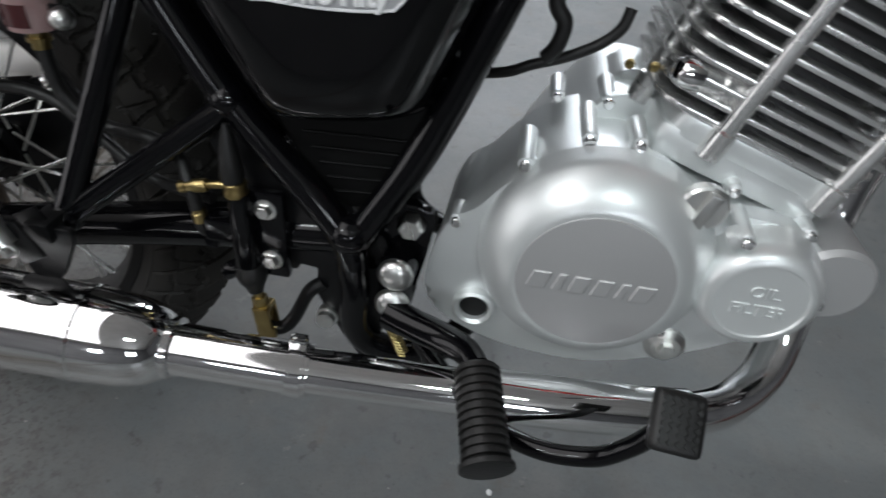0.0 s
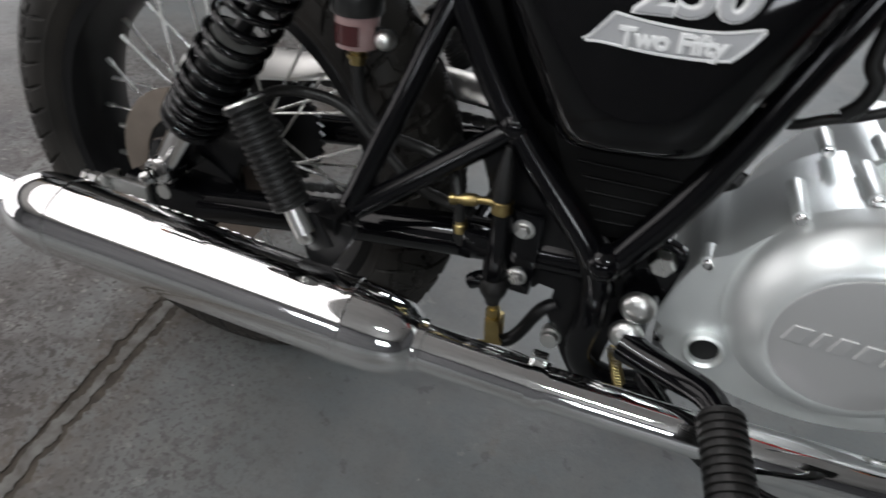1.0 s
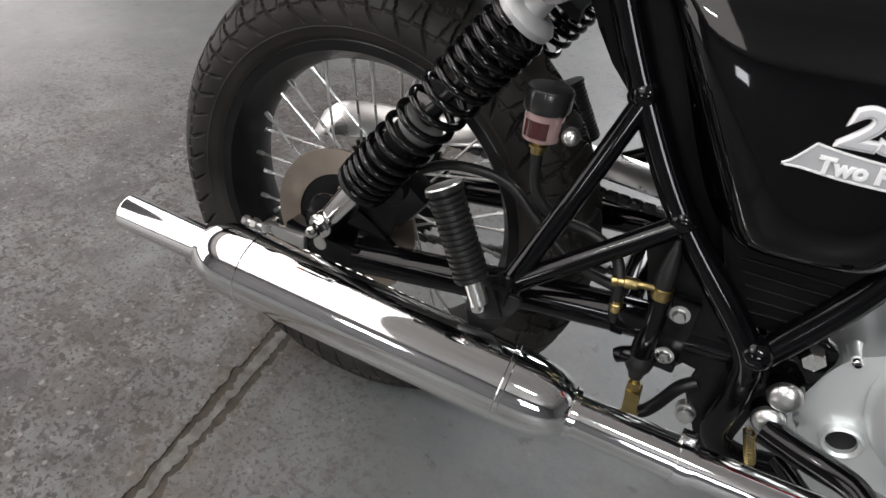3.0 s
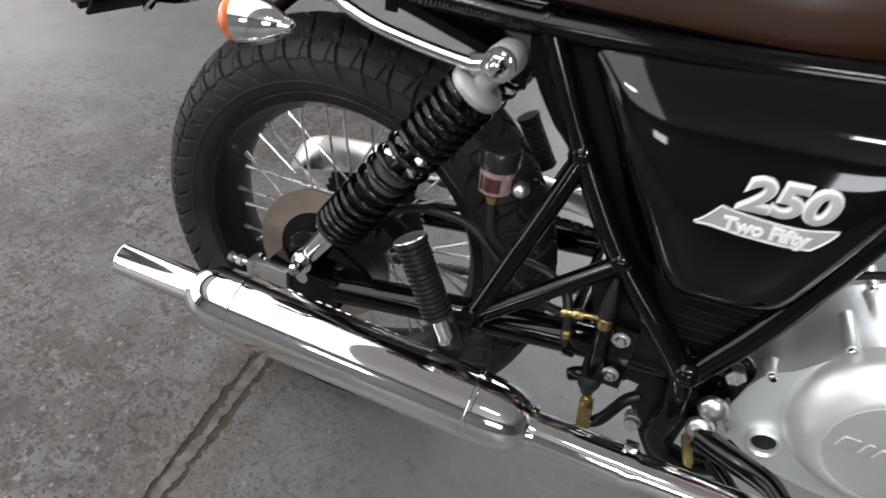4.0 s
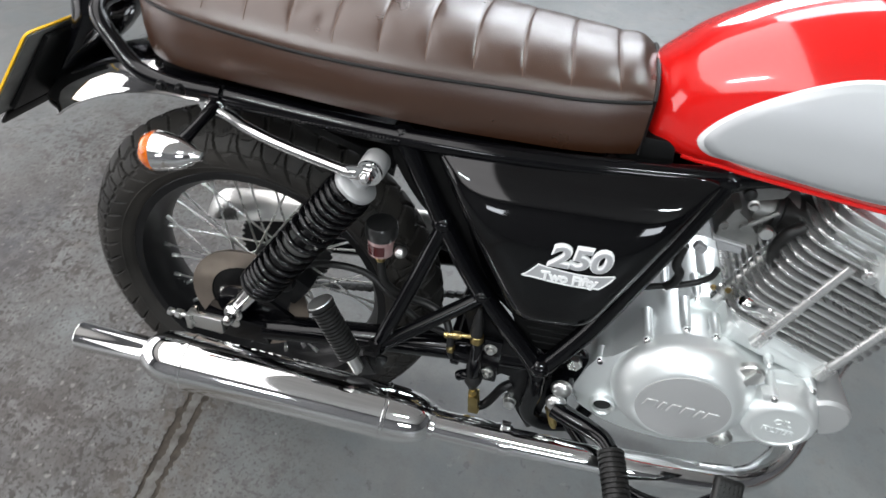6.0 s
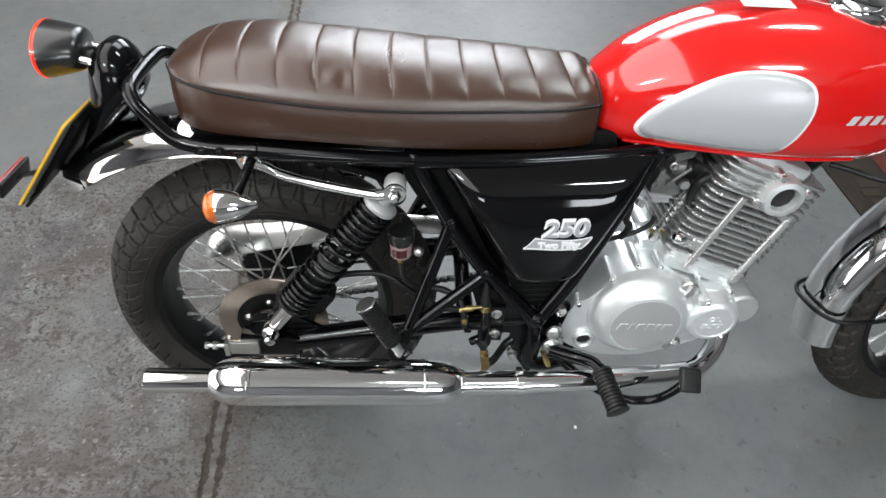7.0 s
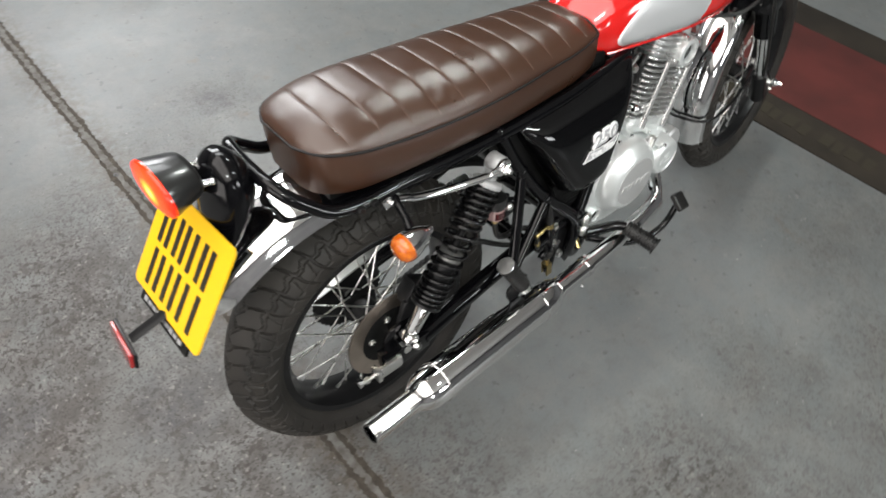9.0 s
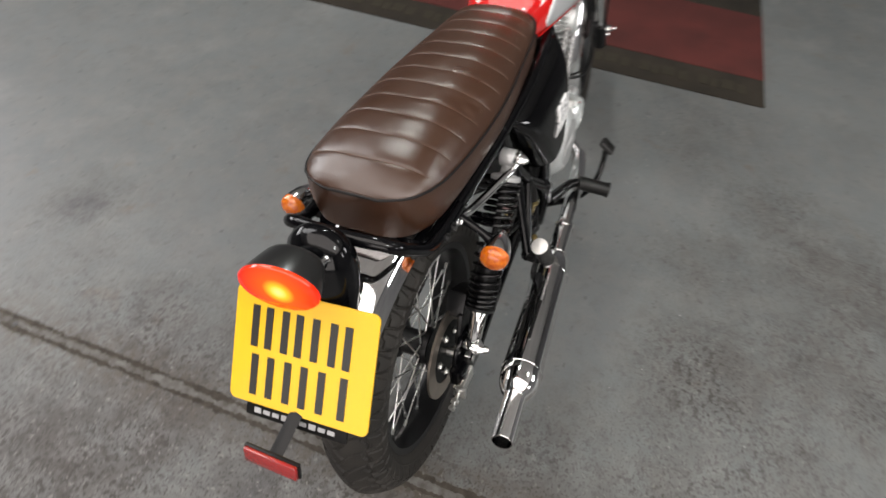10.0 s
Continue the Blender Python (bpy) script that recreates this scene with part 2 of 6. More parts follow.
    base = mix(marks, base, (0.036, 0.034, 0.038))
    pale = math_node("MULTIPLY", ramp(noise_at(70, 4, 0.5, 7.7), 0.62, 0.68), math_node("MULTIPLY", zone, 0.5))
    base = mix(pale, base, (0.215, 0.205, 0.192))
    # single scuffs and drips elsewhere
    drops = math_node("MULTIPLY", ramp(noise_at(26, 4, 0.6, 52.0), 0.632, 0.67), 0.40)
    base = mix(drops, base, (0.045, 0.042, 0.040))
    # brown dirt worked into the slab edges along the joint
    sep = nt.nodes.new("ShaderNodeSeparateXYZ")
    nt.links.new(tc.outputs["Object"], sep.inputs[0])
    off = math_node("ABSOLUTE", math_node("ADD", math_node("ADD", sep.outputs["X"], 0.160), math_node("MULTIPLY", sep.outputs["Y"], 0.055)), 0)
    edge = math_node("MULTIPLY", ramp(off, 0.105, 0.012), ramp(noise_at(30, 9, 0.74, 23.0), 0.40, 0.58))
    base = mix(math_node("MULTIPLY", edge, 0.85), base, (0.070, 0.055, 0.041))
    # chipped paint: a dark bruise with a pale edge
    chips = noise_at(15, 7, 0.75, 37.0)
    base = mix(math_node("MULTIPLY", ramp(chips, 0.640, 0.665), 0.5), base, (0.235, 0.230, 0.220))
    base = mix(math_node("MULTIPLY", ramp(chips, 0.672, 0.70), 0.6), base, (0.060, 0.055, 0.052))
    flecks = ramp(noise_at(75, 2, 0.5, 41.0), 0.76, 0.79)
    base = mix(flecks, base, (0.32, 0.31, 0.30))
    nt.links.new(base, b.inputs["Base Color"])
    rough = math_node("ADD", ramp(noise_at(2.2, 8, 0.6, 9.0), 0.3, 0.7, 0.36, 0.52), math_node("MULTIPLY", dirt_shade, 0.08))
    nt.links.new(rough, b.inputs["Roughness"])
    b.inputs["Specular IOR Level"].default_value = 0.45
    bp = nt.nodes.new("ShaderNodeBump")
    bp.inputs["Strength"].default_value, bp.inputs["Distance"].default_value = 0.35, 0.002
    nt.links.new(math_node("ADD", noise_at(45, 8, 0.65, 1.0), math_node("MULTIPLY", noise_at(6, 6, 0.6, 2.0), 1.5)), bp.inputs["Height"])
    nt.links.new(bp.outputs["Normal"], b.inputs["Normal"])
    return m


floor_mat = concrete()
crack_mat = material("joint_dirt", (0.030, 0.024, 0.018), 0.85, tint=(0.062, 0.050, 0.038), grain=45, bump=1.0, scale=160)
filler_mat = material("joint_filler", (0.130, 0.125, 0.117), 0.7, tint=(0.060, 0.052, 0.044), grain=38, bump=0.8, scale=150)


# ---- mesh helpers ----
def frame_of(axis):
    axis = Vector(axis).normalized()
    side = Vector((0, 0, 1)) if abs(axis.z) < 0.9 else Vector((1, 0, 0))
    u = axis.cross(side).normalized()
    return axis, u, axis.cross(u)


def rings(bm, loops, closed=True, caps=True, wrap=False):
    """Skins a list of loops of equal length."""
    vs = [[bm.verts.new(p) for p in loop] for loop in loops]
    n = len(vs[0])
    pairs = list(zip(vs, vs[1:])) + ([(vs[-1], vs[0])] if wrap else [])
    for a, c in pairs:
        for i in range(n if closed else n - 1):
            j = (i + 1) % n
            try:
                bm.faces.new((a[i], a[j], c[j], c[i]))
            except ValueError:
                pass
    if caps and closed and not wrap:
        for loop in (vs[0][::-1], vs[-1]):
            try:
                bm.faces.new(loop)
            except ValueError:
                pass
    return bm


def smooth_line(pts, n=8):
    """A Catmull-Rom line through the points."""
    p = [Vector(q) for q in pts]
    if len(p) < 3:
        return p
    p = [2 * p[0] - p[1]] + p + [2 * p[-1] - p[-2]]
    out = []
    for i in range(1, len(p) - 2):
        for k in range(n):
            t = k / n
            a, c, d, e = p[i - 1], p[i], p[i + 1], p[i + 2]
            out.append(0.5 * ((2 * c) + (d - a) * t + (2 * a - 5 * c + 4 * d - e) * t * t + (3 * c - a - 3 * d + e) * t ** 3))
    out.append(p[-2])
    return out


def tube(bm, pts, r, seg=14, n=8, closed=False, flat=1.0):
    """A round bar along a smooth line; r is a radius or one for each given point."""
    line = smooth_line(pts, n) if n > 1 else [Vector(q) for q in pts]
    if closed:
        line = line[:-1] if (line[0] - line[-1]).length < 1e-6 else line
    m = len(line)
    radii = [r] * m if isinstance(r, (int, float)) else [float(v) for v in np.interp(np.linspace(0, 1, m), np.linspace(0, 1, len(r)), r)]
    loops, u = [], None
    for i, p in enumerate(line):
        t = (line[(i + 1) % m] - line[i - 1]) if closed else (line[min(i + 1, m - 1)] - line[max(i - 1, 0)])
        t.normalize()
        u = frame_of(t)[1] if u is None else (u - t * u.dot(t)).normalized()
        w = t.cross(u)
        loops.append([p + radii[i] * (math.cos(2 * math.pi * k / seg) * u + flat * math.sin(2 * math.pi * k / seg) * w) for k in range(seg)])
    return rings(bm, loops, wrap=closed)


def lathe(bm, profile, origin, axis, seg=32, caps=True):
    """Turns (distance along the axis, radius) round an axis."""
    a, u, w = frame_of(axis)
    o = Vector(origin)
    loops = [[o + a * float(d) + max(float(r), 1e-5) * (math.cos(2 * math.pi * k / seg) * u + math.sin(2 * math.pi * k / seg) * w) for k in range(seg)] for d, r in profile]
    return rings(bm, loops, caps=caps)


def box(bm, centre, size, turn=None, bevel=0.002, segs=2):
    made = bmesh.ops.create_cube(bm, size=1.0)["verts"]
    m = Matrix.Translation(centre) @ (turn.to_4x4() if turn else Matrix()) @ Matrix.Diagonal((*size, 1))
    bmesh.ops.transform(bm, matrix=m, verts=made)
    if bevel:
        edges = list({e for v in made for e in v.link_edges})
        bmesh.ops.bevel(bm, geom=edges, offset=bevel, segments=segs, affect="EDGES", profile=0.6)
    return bm


def prism(bm, outline, y0, y1, bevel=0.0, segs=2):
    """An outline in x and z, drawn from y0 to y1, with both rims rounded."""
    a = [bm.verts.new((x, y0, z)) for x, z in outline]
    c = [bm.verts.new((x, y1, z)) for x, z in outline]
    n = len(a)
    faces = [bm.faces.new(a), bm.faces.new(c[::-1])]
    for i in range(n):
        faces.append(bm.faces.new((a[i], c[i], c[(i + 1) % n], a[(i + 1) % n])))
    if bevel:
        edges = list(faces[0].edges) + list(faces[1].edges)
        bmesh.ops.bevel(bm, geom=edges, offset=bevel, segments=segs, affect="EDGES", profile=0.6)
    return bm


def round_outline(pts, n=6):
    """A closed smooth outline through points in x and z."""
    p = [Vector((x, 0, z)) for x, z in pts]
    m, out = len(p), []
    for i in range(m):
        a, c, d, e = p[i - 1], p[i], p[(i + 1) % m], p[(i + 2) % m]
        for k in range(n):
            t = k / n
            q = 0.5 * ((2 * c) + (d - a) * t + (2 * a - 5 * c + 4 * d - e) * t * t + (3 * c - a - 3 * d + e) * t ** 3)
            out.append((q.x, q.z))
    return out


def part(name, bm, mat, parent, label="", sharp=38):
    """Links a bmesh as one mesh object under a thing or a part."""
    bmesh.ops.recalc_face_normals(bm, faces=bm.faces)
    limit = radians(sharp)
    for f in bm.faces:
        f.smooth = True
    for e in bm.edges:
        if len(e.link_faces) != 2 or e.calc_face_angle(0) > limit:
            e.smooth = False
    me = bpy.data.meshes.new(name)
    bm.to_mesh(me)
    bm.free()
    me.materials.append(mat)
    ob = new(name, me)
    ob.parent = parent
    if label:
        ob["label"] = label
    return ob


def twin(ob, m, parent=None):
    """Another object on the same mesh, at the pose m under its parent."""
    c = ob.copy()
    scene.collection.objects.link(c)
    c.parent = parent or ob.parent
    c.matrix_basis = m
    return c


def mirrored(bm):
    """A copy of a bmesh on the bike's other side."""
    c = bm.copy()
    bmesh.ops.scale(c, vec=(1, -1, 1), verts=c.verts)
    bmesh.ops.reverse_faces(c, faces=c.faces)
    return c


def both(name, bm, mat, parent, label=""):
    other = mirrored(bm)
    return part(name, bm, mat, parent, label), part(name, other, mat, parent, label)


def bolt(bm, place, axis, r=0.008, h=0.007, washer=1.35, hexa=True):
    """A bolt head on its washer; place is under the washer, axis points out."""
    lathe(bm, [(0, r * washer), (0.0015, r * washer), (0.002, r * 1.1)], place, axis, 20)
    a = Vector(axis).normalized()
    lathe(bm, [(0, r), (h * 0.75, r), (h, r * 0.82)], Vector(place) + a * 0.0018, axis, 6 if hexa else 20)
    return bm


def domed_bolt(bm, place, axis, r=0.013):
    lathe(bm, [(0, r), (0.003, r), (0.006, r * 0.93), (0.009, r * 0.72), (0.0108, r * 0.4), (0.0112, 0.0)], place, axis, 24)
    return bm


def text_mesh(body, size, depth, bevel=0.0, shear=0.0):
    cu = bpy.data.curves.new("lettering", "FONT")
    cu.body, cu.size, cu.extrude, cu.bevel_depth, cu.shear = body, size, depth, bevel, shear
    cu.align_x, cu.align_y, cu.resolution_u = "CENTER", "CENTER", 4
    ob = bpy.data.objects.new("lettering", cu)
    scene.collection.objects.link(ob)
    me = bpy.data.meshes.new_from_object(ob.evaluated_get(bpy.context.evaluated_depsgraph_get()))
    bpy.data.objects.remove(ob)
    bm = bmesh.new()
    bm.from_mesh(me)
    bpy.data.meshes.remove(me)
    return bm


def hermite(xs, ys):
    """A smooth function through points."""
    xs, ys = np.array(xs, float), np.array(ys, float)
    d = np.gradient(ys, xs)

    def at(x):
        i = int(np.clip(np.searchsorted(xs, x) - 1, 0, len(xs) - 2))
        h = xs[i + 1] - xs[i]
        t = min(max((x - xs[i]) / h, 0), 1)
        return float((2 * t**3 - 3 * t**2 + 1) * ys[i] + (t**3 - 2 * t**2 + t) * h * d[i] + (-2 * t**3 + 3 * t**2) * ys[i + 1] + (t**3 - t**2) * h * d[i + 1])

    return at


# ---- the setting ----
def strip_mesh(name, left, right, ys, z, mat, kind_label):
    bm = bmesh.new()
    a = [bm.verts.new((left(y), y, z)) for y in ys]
    c = [bm.verts.new((right(y), y, z)) for y in ys]
    for i in range(len(ys) - 1):
        bm.faces.new((a[i], c[i], c[i + 1], a[i + 1]))
    ob = part(name, bm, mat, None)
    return tagged(ob, kind_label, "floor", kind="structure")


def joint(y):
    return -0.160 - 0.055 * y


def wobble(y, k):
    return 0.007 * noise.noise((y * 9, k, 0)) + 0.008 * noise.noise((y * 38, k, 4)) + 0.006 * noise.noise((y * 120, k, 9))


X0, X1, Y0, Y1, H = -4.0, 6.0, -4.5, 5.0, 3.2
long_ys = list(np.concatenate([np.linspace(Y0, -1.2, 30)[:-1], np.linspace(-1.2, 2.2, 900), np.linspace(2.2, Y1, 30)[1:]]))
strip_mesh("floor", lambda y: X0, lambda y: joint(y) - 0.021 + wobble(y, 1), long_ys, 0.0, floor_mat, "worn grey painted concrete workshop floor with oil stains")
strip_mesh("floor", lambda y: joint(y) + 0.021 + wobble(y, 2), lambda y: X1, long_ys, 0.0, floor_mat, "worn grey painted concrete workshop floor with oil stains")
strip_mesh("floor_joint", lambda y: joint(y) - 0.05, lambda y: joint(y) + 0.05, long_ys, -0.0025, crack_mat, "dirty open joint between the concrete floor slabs")
strip_mesh("joint_filler", lambda y: joint(y) - 0.009 + wobble(y, 3), lambda y: joint(y) + 0.009 + wobble(y, 4), long_ys, -0.0010, filler_mat, "grey mortar filling in the floor joint")


def wall(name, centre, size, mat, label, cat="wall"):
    bm = bmesh.new()
    box(bm, centre, size, bevel=0)
    tagged(part(name, bm, mat, None), label, cat, kind="structure")


cx, cy = (X0 + X1) / 2, (Y0 + Y1) / 2


def pierced_wall(name, y, holes):
    """A wall along x with window openings right through it."""
    bm = bmesh.new()
    xs = [X0 - 0.2] + [v for h in holes for v in h[:2]] + [X1 + 0.2]
    for k in range(0, len(xs), 2):
        box(bm, ((xs[k] + xs[k + 1]) / 2, y, H / 2), (xs[k + 1] - xs[k], 0.2, H), bevel=0)
    for h in holes:
        box(bm, ((h[0] + h[1]) / 2, y, h[2] / 2), (h[1] - h[0], 0.2, h[2]), bevel=0)
        box(bm, ((h[0] + h[1]) / 2, y, (h[3] + H) / 2), (h[1] - h[0], 0.2, H - h[3]), bevel=0)
    bmesh.ops.remove_doubles(bm, verts=bm.verts, dist=1e-5)
    tagged(part(name, bm, wall_paint, None), "plain grey painted workshop wall with window opening", "wall", kind="structure")


def window(name, y, h):
    """A window frame with mullions, filling its opening."""
    thing = tagged(new(name), "white framed workshop window", "window", kind="structure")
    x0, x1, z0, z1 = h[:4]
    n = max(1, round((x1 - x0) / 0.9))
    bars = [((x0 + (x1 - x0) * k / n, y, (z0 + z1) / 2), (0.06, 0.05, z1 - z0)) for k in range(n + 1)]
    bars += [((x0 + x1) / 2 * Vector((1, 0, 0)) + Vector((0, y, z)), (x1 - x0, 0.05, 0.06)) for z in (z0 + 0.03, z1 - 0.03)]
    for c, size in bars:
        bm = bmesh.new()
        box(bm, c, size, bevel=0.004)
        part("window_frame", bm, batten_white, thing)


pierced_wall("wall_north", Y1 + 0.1, [NORTH_WINDOW])
pierced_wall("wall_south", Y0 - 0.1, SOUTH_WINDOWS)
window("window_1", Y1 + 0.02, NORTH_WINDOW)
window("window_2", Y0 - 0.02, SOUTH_WINDOWS[0])
window("window_3", Y0 - 0.02, SOUTH_WINDOWS[1])
wall("wall_east", (X1 + 0.1, cy, H / 2), (0.2, Y1 - Y0, H), wall_paint, "plain grey painted workshop wall")
bm = bmesh.new()
wy0, wy1, wz0, wz1 = WEST_WINDOW[:4]
box(bm, (X0 - 0.1, (Y0 + wy0) / 2, H / 2), (0.2, wy0 - Y0, H), bevel=0)
box(bm, (X0 - 0.1, (Y1 + wy1) / 2, H / 2), (0.2, Y1 - wy1, H), bevel=0)
box(bm, (X0 - 0.1, (wy0 + wy1) / 2, wz0 / 2), (0.2, wy1 - wy0, wz0), bevel=0)
box(bm, (X0 - 0.1, (wy0 + wy1) / 2, (wz1 + H) / 2), (0.2, wy1 - wy0, H - wz1), bevel=0)
bmesh.ops.remove_doubles(bm, verts=bm.verts, dist=1e-5)
tagged(part("wall_west", bm, wall_paint, None), "plain grey painted workshop wall with window opening", "wall", kind="structure")
wall("ceiling", (cx, cy, H + 0.1), (X1 - X0 + 0.4, Y1 - Y0 + 0.4, 0.2), ceiling_paint, "plain off-white workshop ceiling", "ceiling")
for bx, by in BATTENS:
    bm = bmesh.new()
    box(bm, (bx, by, 2.87), (0.70, 0.13, 0.07), bevel=0.006)
    for s in (-0.25, 0.25):
        box(bm, (bx + s, by, 3.05), (0.012, 0.012, 0.31), bevel=0)
    tagged(part("ceiling_batten", bm, batten_white, None), "white fluorescent batten hanging from the ceiling", "ceiling light", "ceiling battens")

# the red floor mat in front of the front wheel
MAT_AT = pose(1.787, -0.692, 0, 0, 0, 4.9)
mat_thing = tagged(new("floor_mat"), "dull red carpet floor mat with dark patterned border", "mat")
mat_thing.matrix_world = MAT_AT
bm = bmesh.new()
box(bm, (0.49, 1.25, 0.003), (0.98, 2.5, 0.006), bevel=0.002)
part("border", bm, mat_border, mat_thing, "dark brown border")
bm = bmesh.new()
box(bm, (0.49, 1.25, 0.0065), (0.58, 2.5, 0.004), bevel=0.001)
part("red_field", bm, mat_red, mat_thing, "dull red carpet field")
for k in range(10):
    bm = bmesh.new()
    base = 0.17 + 0.245 * k
    for j, (w, o) in enumerate(((0.035, -0.08), (0.05, -0.02), (0.03, 0.035), (0.04, 0.08))):
        box(bm, (0.095 + 0.01 * (j % 2), base + o, 0.0068), (0.07, w, 0.002), bevel=0)
    part("border_mark", bm, mat_mark, mat_thing, "plain olive bars in the border")

# ---- the motorcycle: x forward, y to its left, z up, leaning on its side stand ----
bike = tagged(new("motorcycle"), "retro motorcycle with red tank and brown ribbed seat", "motorcycle")
bike.matrix_world = pose(0, 0, 0, -8.5, 0, 0)
RIGHT = (0, -1, 0)


def tyre_mesh(bm, axle, profile, angles, across, period, lean, depth):
    """A tyre with cut tread: profile is (y, r) from bead to bead."""
    s = np.linspace(0, 1, len(profile))
    fy, fr = hermite(s, [p[0] for p in profile]), hermite(s, [p[1] for p in profile])
    top = max(p[1] for p in profile)
    wide = max(p[0] for p in profile)
    cols = [(fy(t), fr(t), 2 * t - 1) for t in np.linspace(0, 1, across)]
    slope = [(fy(min(1, t + 0.01)) - fy(max(0, t - 0.01)), fr(min(1, t + 0.01)) - fr(max(0, t - 0.01))) for t in np.linspace(0, 1, across)]
    outward = [Vector((-dr, dy)).normalized() if dy > 0 else Vector((dr, -dy)).normalized() for dy, dr in slope]
    loops = []
    for k in range(angles):
        a = 2 * math.pi * k / angles
        loop = []
        for (y, r, v), out in zip(cols, outward):
            u, cut = abs(v), 0.0
            if u < 0.76:
                side = 0.5 if y > 0 else 0.0
                f = (a / period + side + lean * u * 1.5 + 0.10 * math.sin(9.0 * u)) % 1.0
                if abs(f - 0.5) < 0.060 and 0.07 < u < 0.73:
                    cut = depth * min(1.0, (0.77 - u) / 0.14)
                f2 = (a / period + side + 0.46 - 0.6 * u) % 1.0
                if abs(f2 - 0.5) < 0.034 and 0.30 < u < 0.56:
                    cut = max(cut, depth * 0.5)
                if abs(u - 0.53 - 0.02 * math.sin(2 * math.pi * f)) < 0.014:
                    cut = max(cut, depth * 0.5)
                if abs(u - 0.29 - 0.03 * math.sin(2 * math.pi * f)) < 0.026:
                    cut = max(cut, depth * 0.9)
                zig = 0.055 * (abs(((a / period) % 1.0) * 2 - 1) * 2 - 1)
                if abs(v - zig) < 0.022:
                    cut = depth
            if abs(u - 0.785) < 0.011 or abs(u - 0.895) < 0.011:
                cut = -0.0016
            rr = r - cut * max(0.0, out[1])
            y -= cut * abs(out[0]) * (1 if y > 0 else -1)
            loop.append((axle[0] + rr * math.cos(a), axle[1] + y, axle[2] + rr * math.sin(a)))
        loops.append(loop)
    return rings(bm, loops, closed=False, wrap=True)


def wheel(name, axle, profile, period, lean, rim_r, rim_w, spokes, hub_r, hub_y, angles, across):
    o = Vector(axle)
    bm = bmesh.new()
    w = rim_w
    lathe(bm, [(-w, rim_r + 0.006), (-w - 0.002, rim_r + 0.002), (-w, rim_r - 0.010), (-w + 0.008, rim_r - 0.014), (-w * 0.45, rim_r - 0.024), (0, rim_r - 0.027),
               (w * 0.45, rim_r - 0.024), (w - 0.008, rim_r - 0.014), (w, rim_r - 0.010), (w + 0.002, rim_r + 0.002), (w, rim_r + 0.006),
               (w * 0.6, rim_r - 0.006), (0, rim_r - 0.018), (-w * 0.6, rim_r - 0.006), (-w, rim_r + 0.006)], o, (0, 1, 0), 120, caps=False)
    rim = part(name, bm, satin_black, bike, "spoked wheel with black rim", sharp=30)
    bm = bmesh.new()
    tyre_mesh(bm, axle, profile, angles, across, period, lean, 0.0042)
    part("tyre", bm, tyre_rubber, rim, "black tyre with deep block tread", sharp=25)
    bm = bmesh.new()
    h = hub_y
    lathe(bm, [(-h - 0.012, 0.02), (-h - 0.012, hub_r - 0.004), (-h, hub_r), (-h + 0.006, hub_r), (-h + 0.01, hub_r * 0.7), (h - 0.01, hub_r * 0.7), (h - 0.006, hub_r), (h, hub_r), (h + 0.012, hub_r - 0.004), (h + 0.012, 0.02)], o, (0, 1, 0), 40)
    part("hub", bm, satin_black, rim, "black wheel hub")
    ends = []
    for k in range(spokes):
        a = 2 * math.pi * (k + 0.5) / spokes
        side = -1 if k % 2 else 1
        swing = radians(46) * (1 if (k // 2) % 2 else -1)
        p = o + Vector((hub_r * math.cos(a + swing), side * h, hub_r * math.sin(a + swing)))
        q = o + Vector(((rim_r - 0.022) * math.cos(a), side * 0.006, (rim_r - 0.022) * math.sin(a)))
        ends.append((p, q))
    long = (ends[0][1] - ends[0][0]).length
    bm = bmesh.new()
    lathe(bm, [(0, 0.0019), (long - 0.016, 0.0019), (long - 0.0155, 0.0034), (long, 0.0036)], (0, 0, 0), (0, 0, 1), 8)
    first = part("spoke", bm, bright_steel, rim)
    for k, (p, q) in enumerate(ends):
        m = Matrix.Translation(p) @ (q - p).to_track_quat("Z", "Y").to_matrix().to_4x4()
        if k == 0:
            first.matrix_basis = m
        else:
            twin(first, m)
    return rim


REAR, FRONT = (-0.001, 0.0, 0.3127), (1.430, 0.0, 0.318)
rear_profile = [(-0.043, 0.2205), (-0.055, 0.234), (-0.0625, 0.252), (-0.0605, 0.270), (-0.049, 0.287), (-0.027, 0.3025), (0, 0.3120),
                (0.027, 0.3025), (0.049, 0.287), (0.0605, 0.270), (0.0625, 0.252), (0.055, 0.234), (0.043, 0.2205)]
front_profile = [(y * 0.78, 0.315 - (0.3120 - r) * 0.94) for y, r in rear_profile]
rear_wheel = wheel("rear_wheel", REAR, rear_profile, 2 * math.pi / 48, 0.95, 0.2205, 0.045, 36, 0.040, 0.030, 1024, 96)
front_wheel = wheel("front_wheel", FRONT, front_profile, 2 * math.pi / 46, 0.6, 0.2265, 0.034, 36, 0.036, 0.028, 680, 64)

rear_wheel.matrix_basis = Matrix.Translation(REAR) @ pose(0, 0, 0, -1, 0, 2) @ Matrix.Translation(-Vector(REAR))

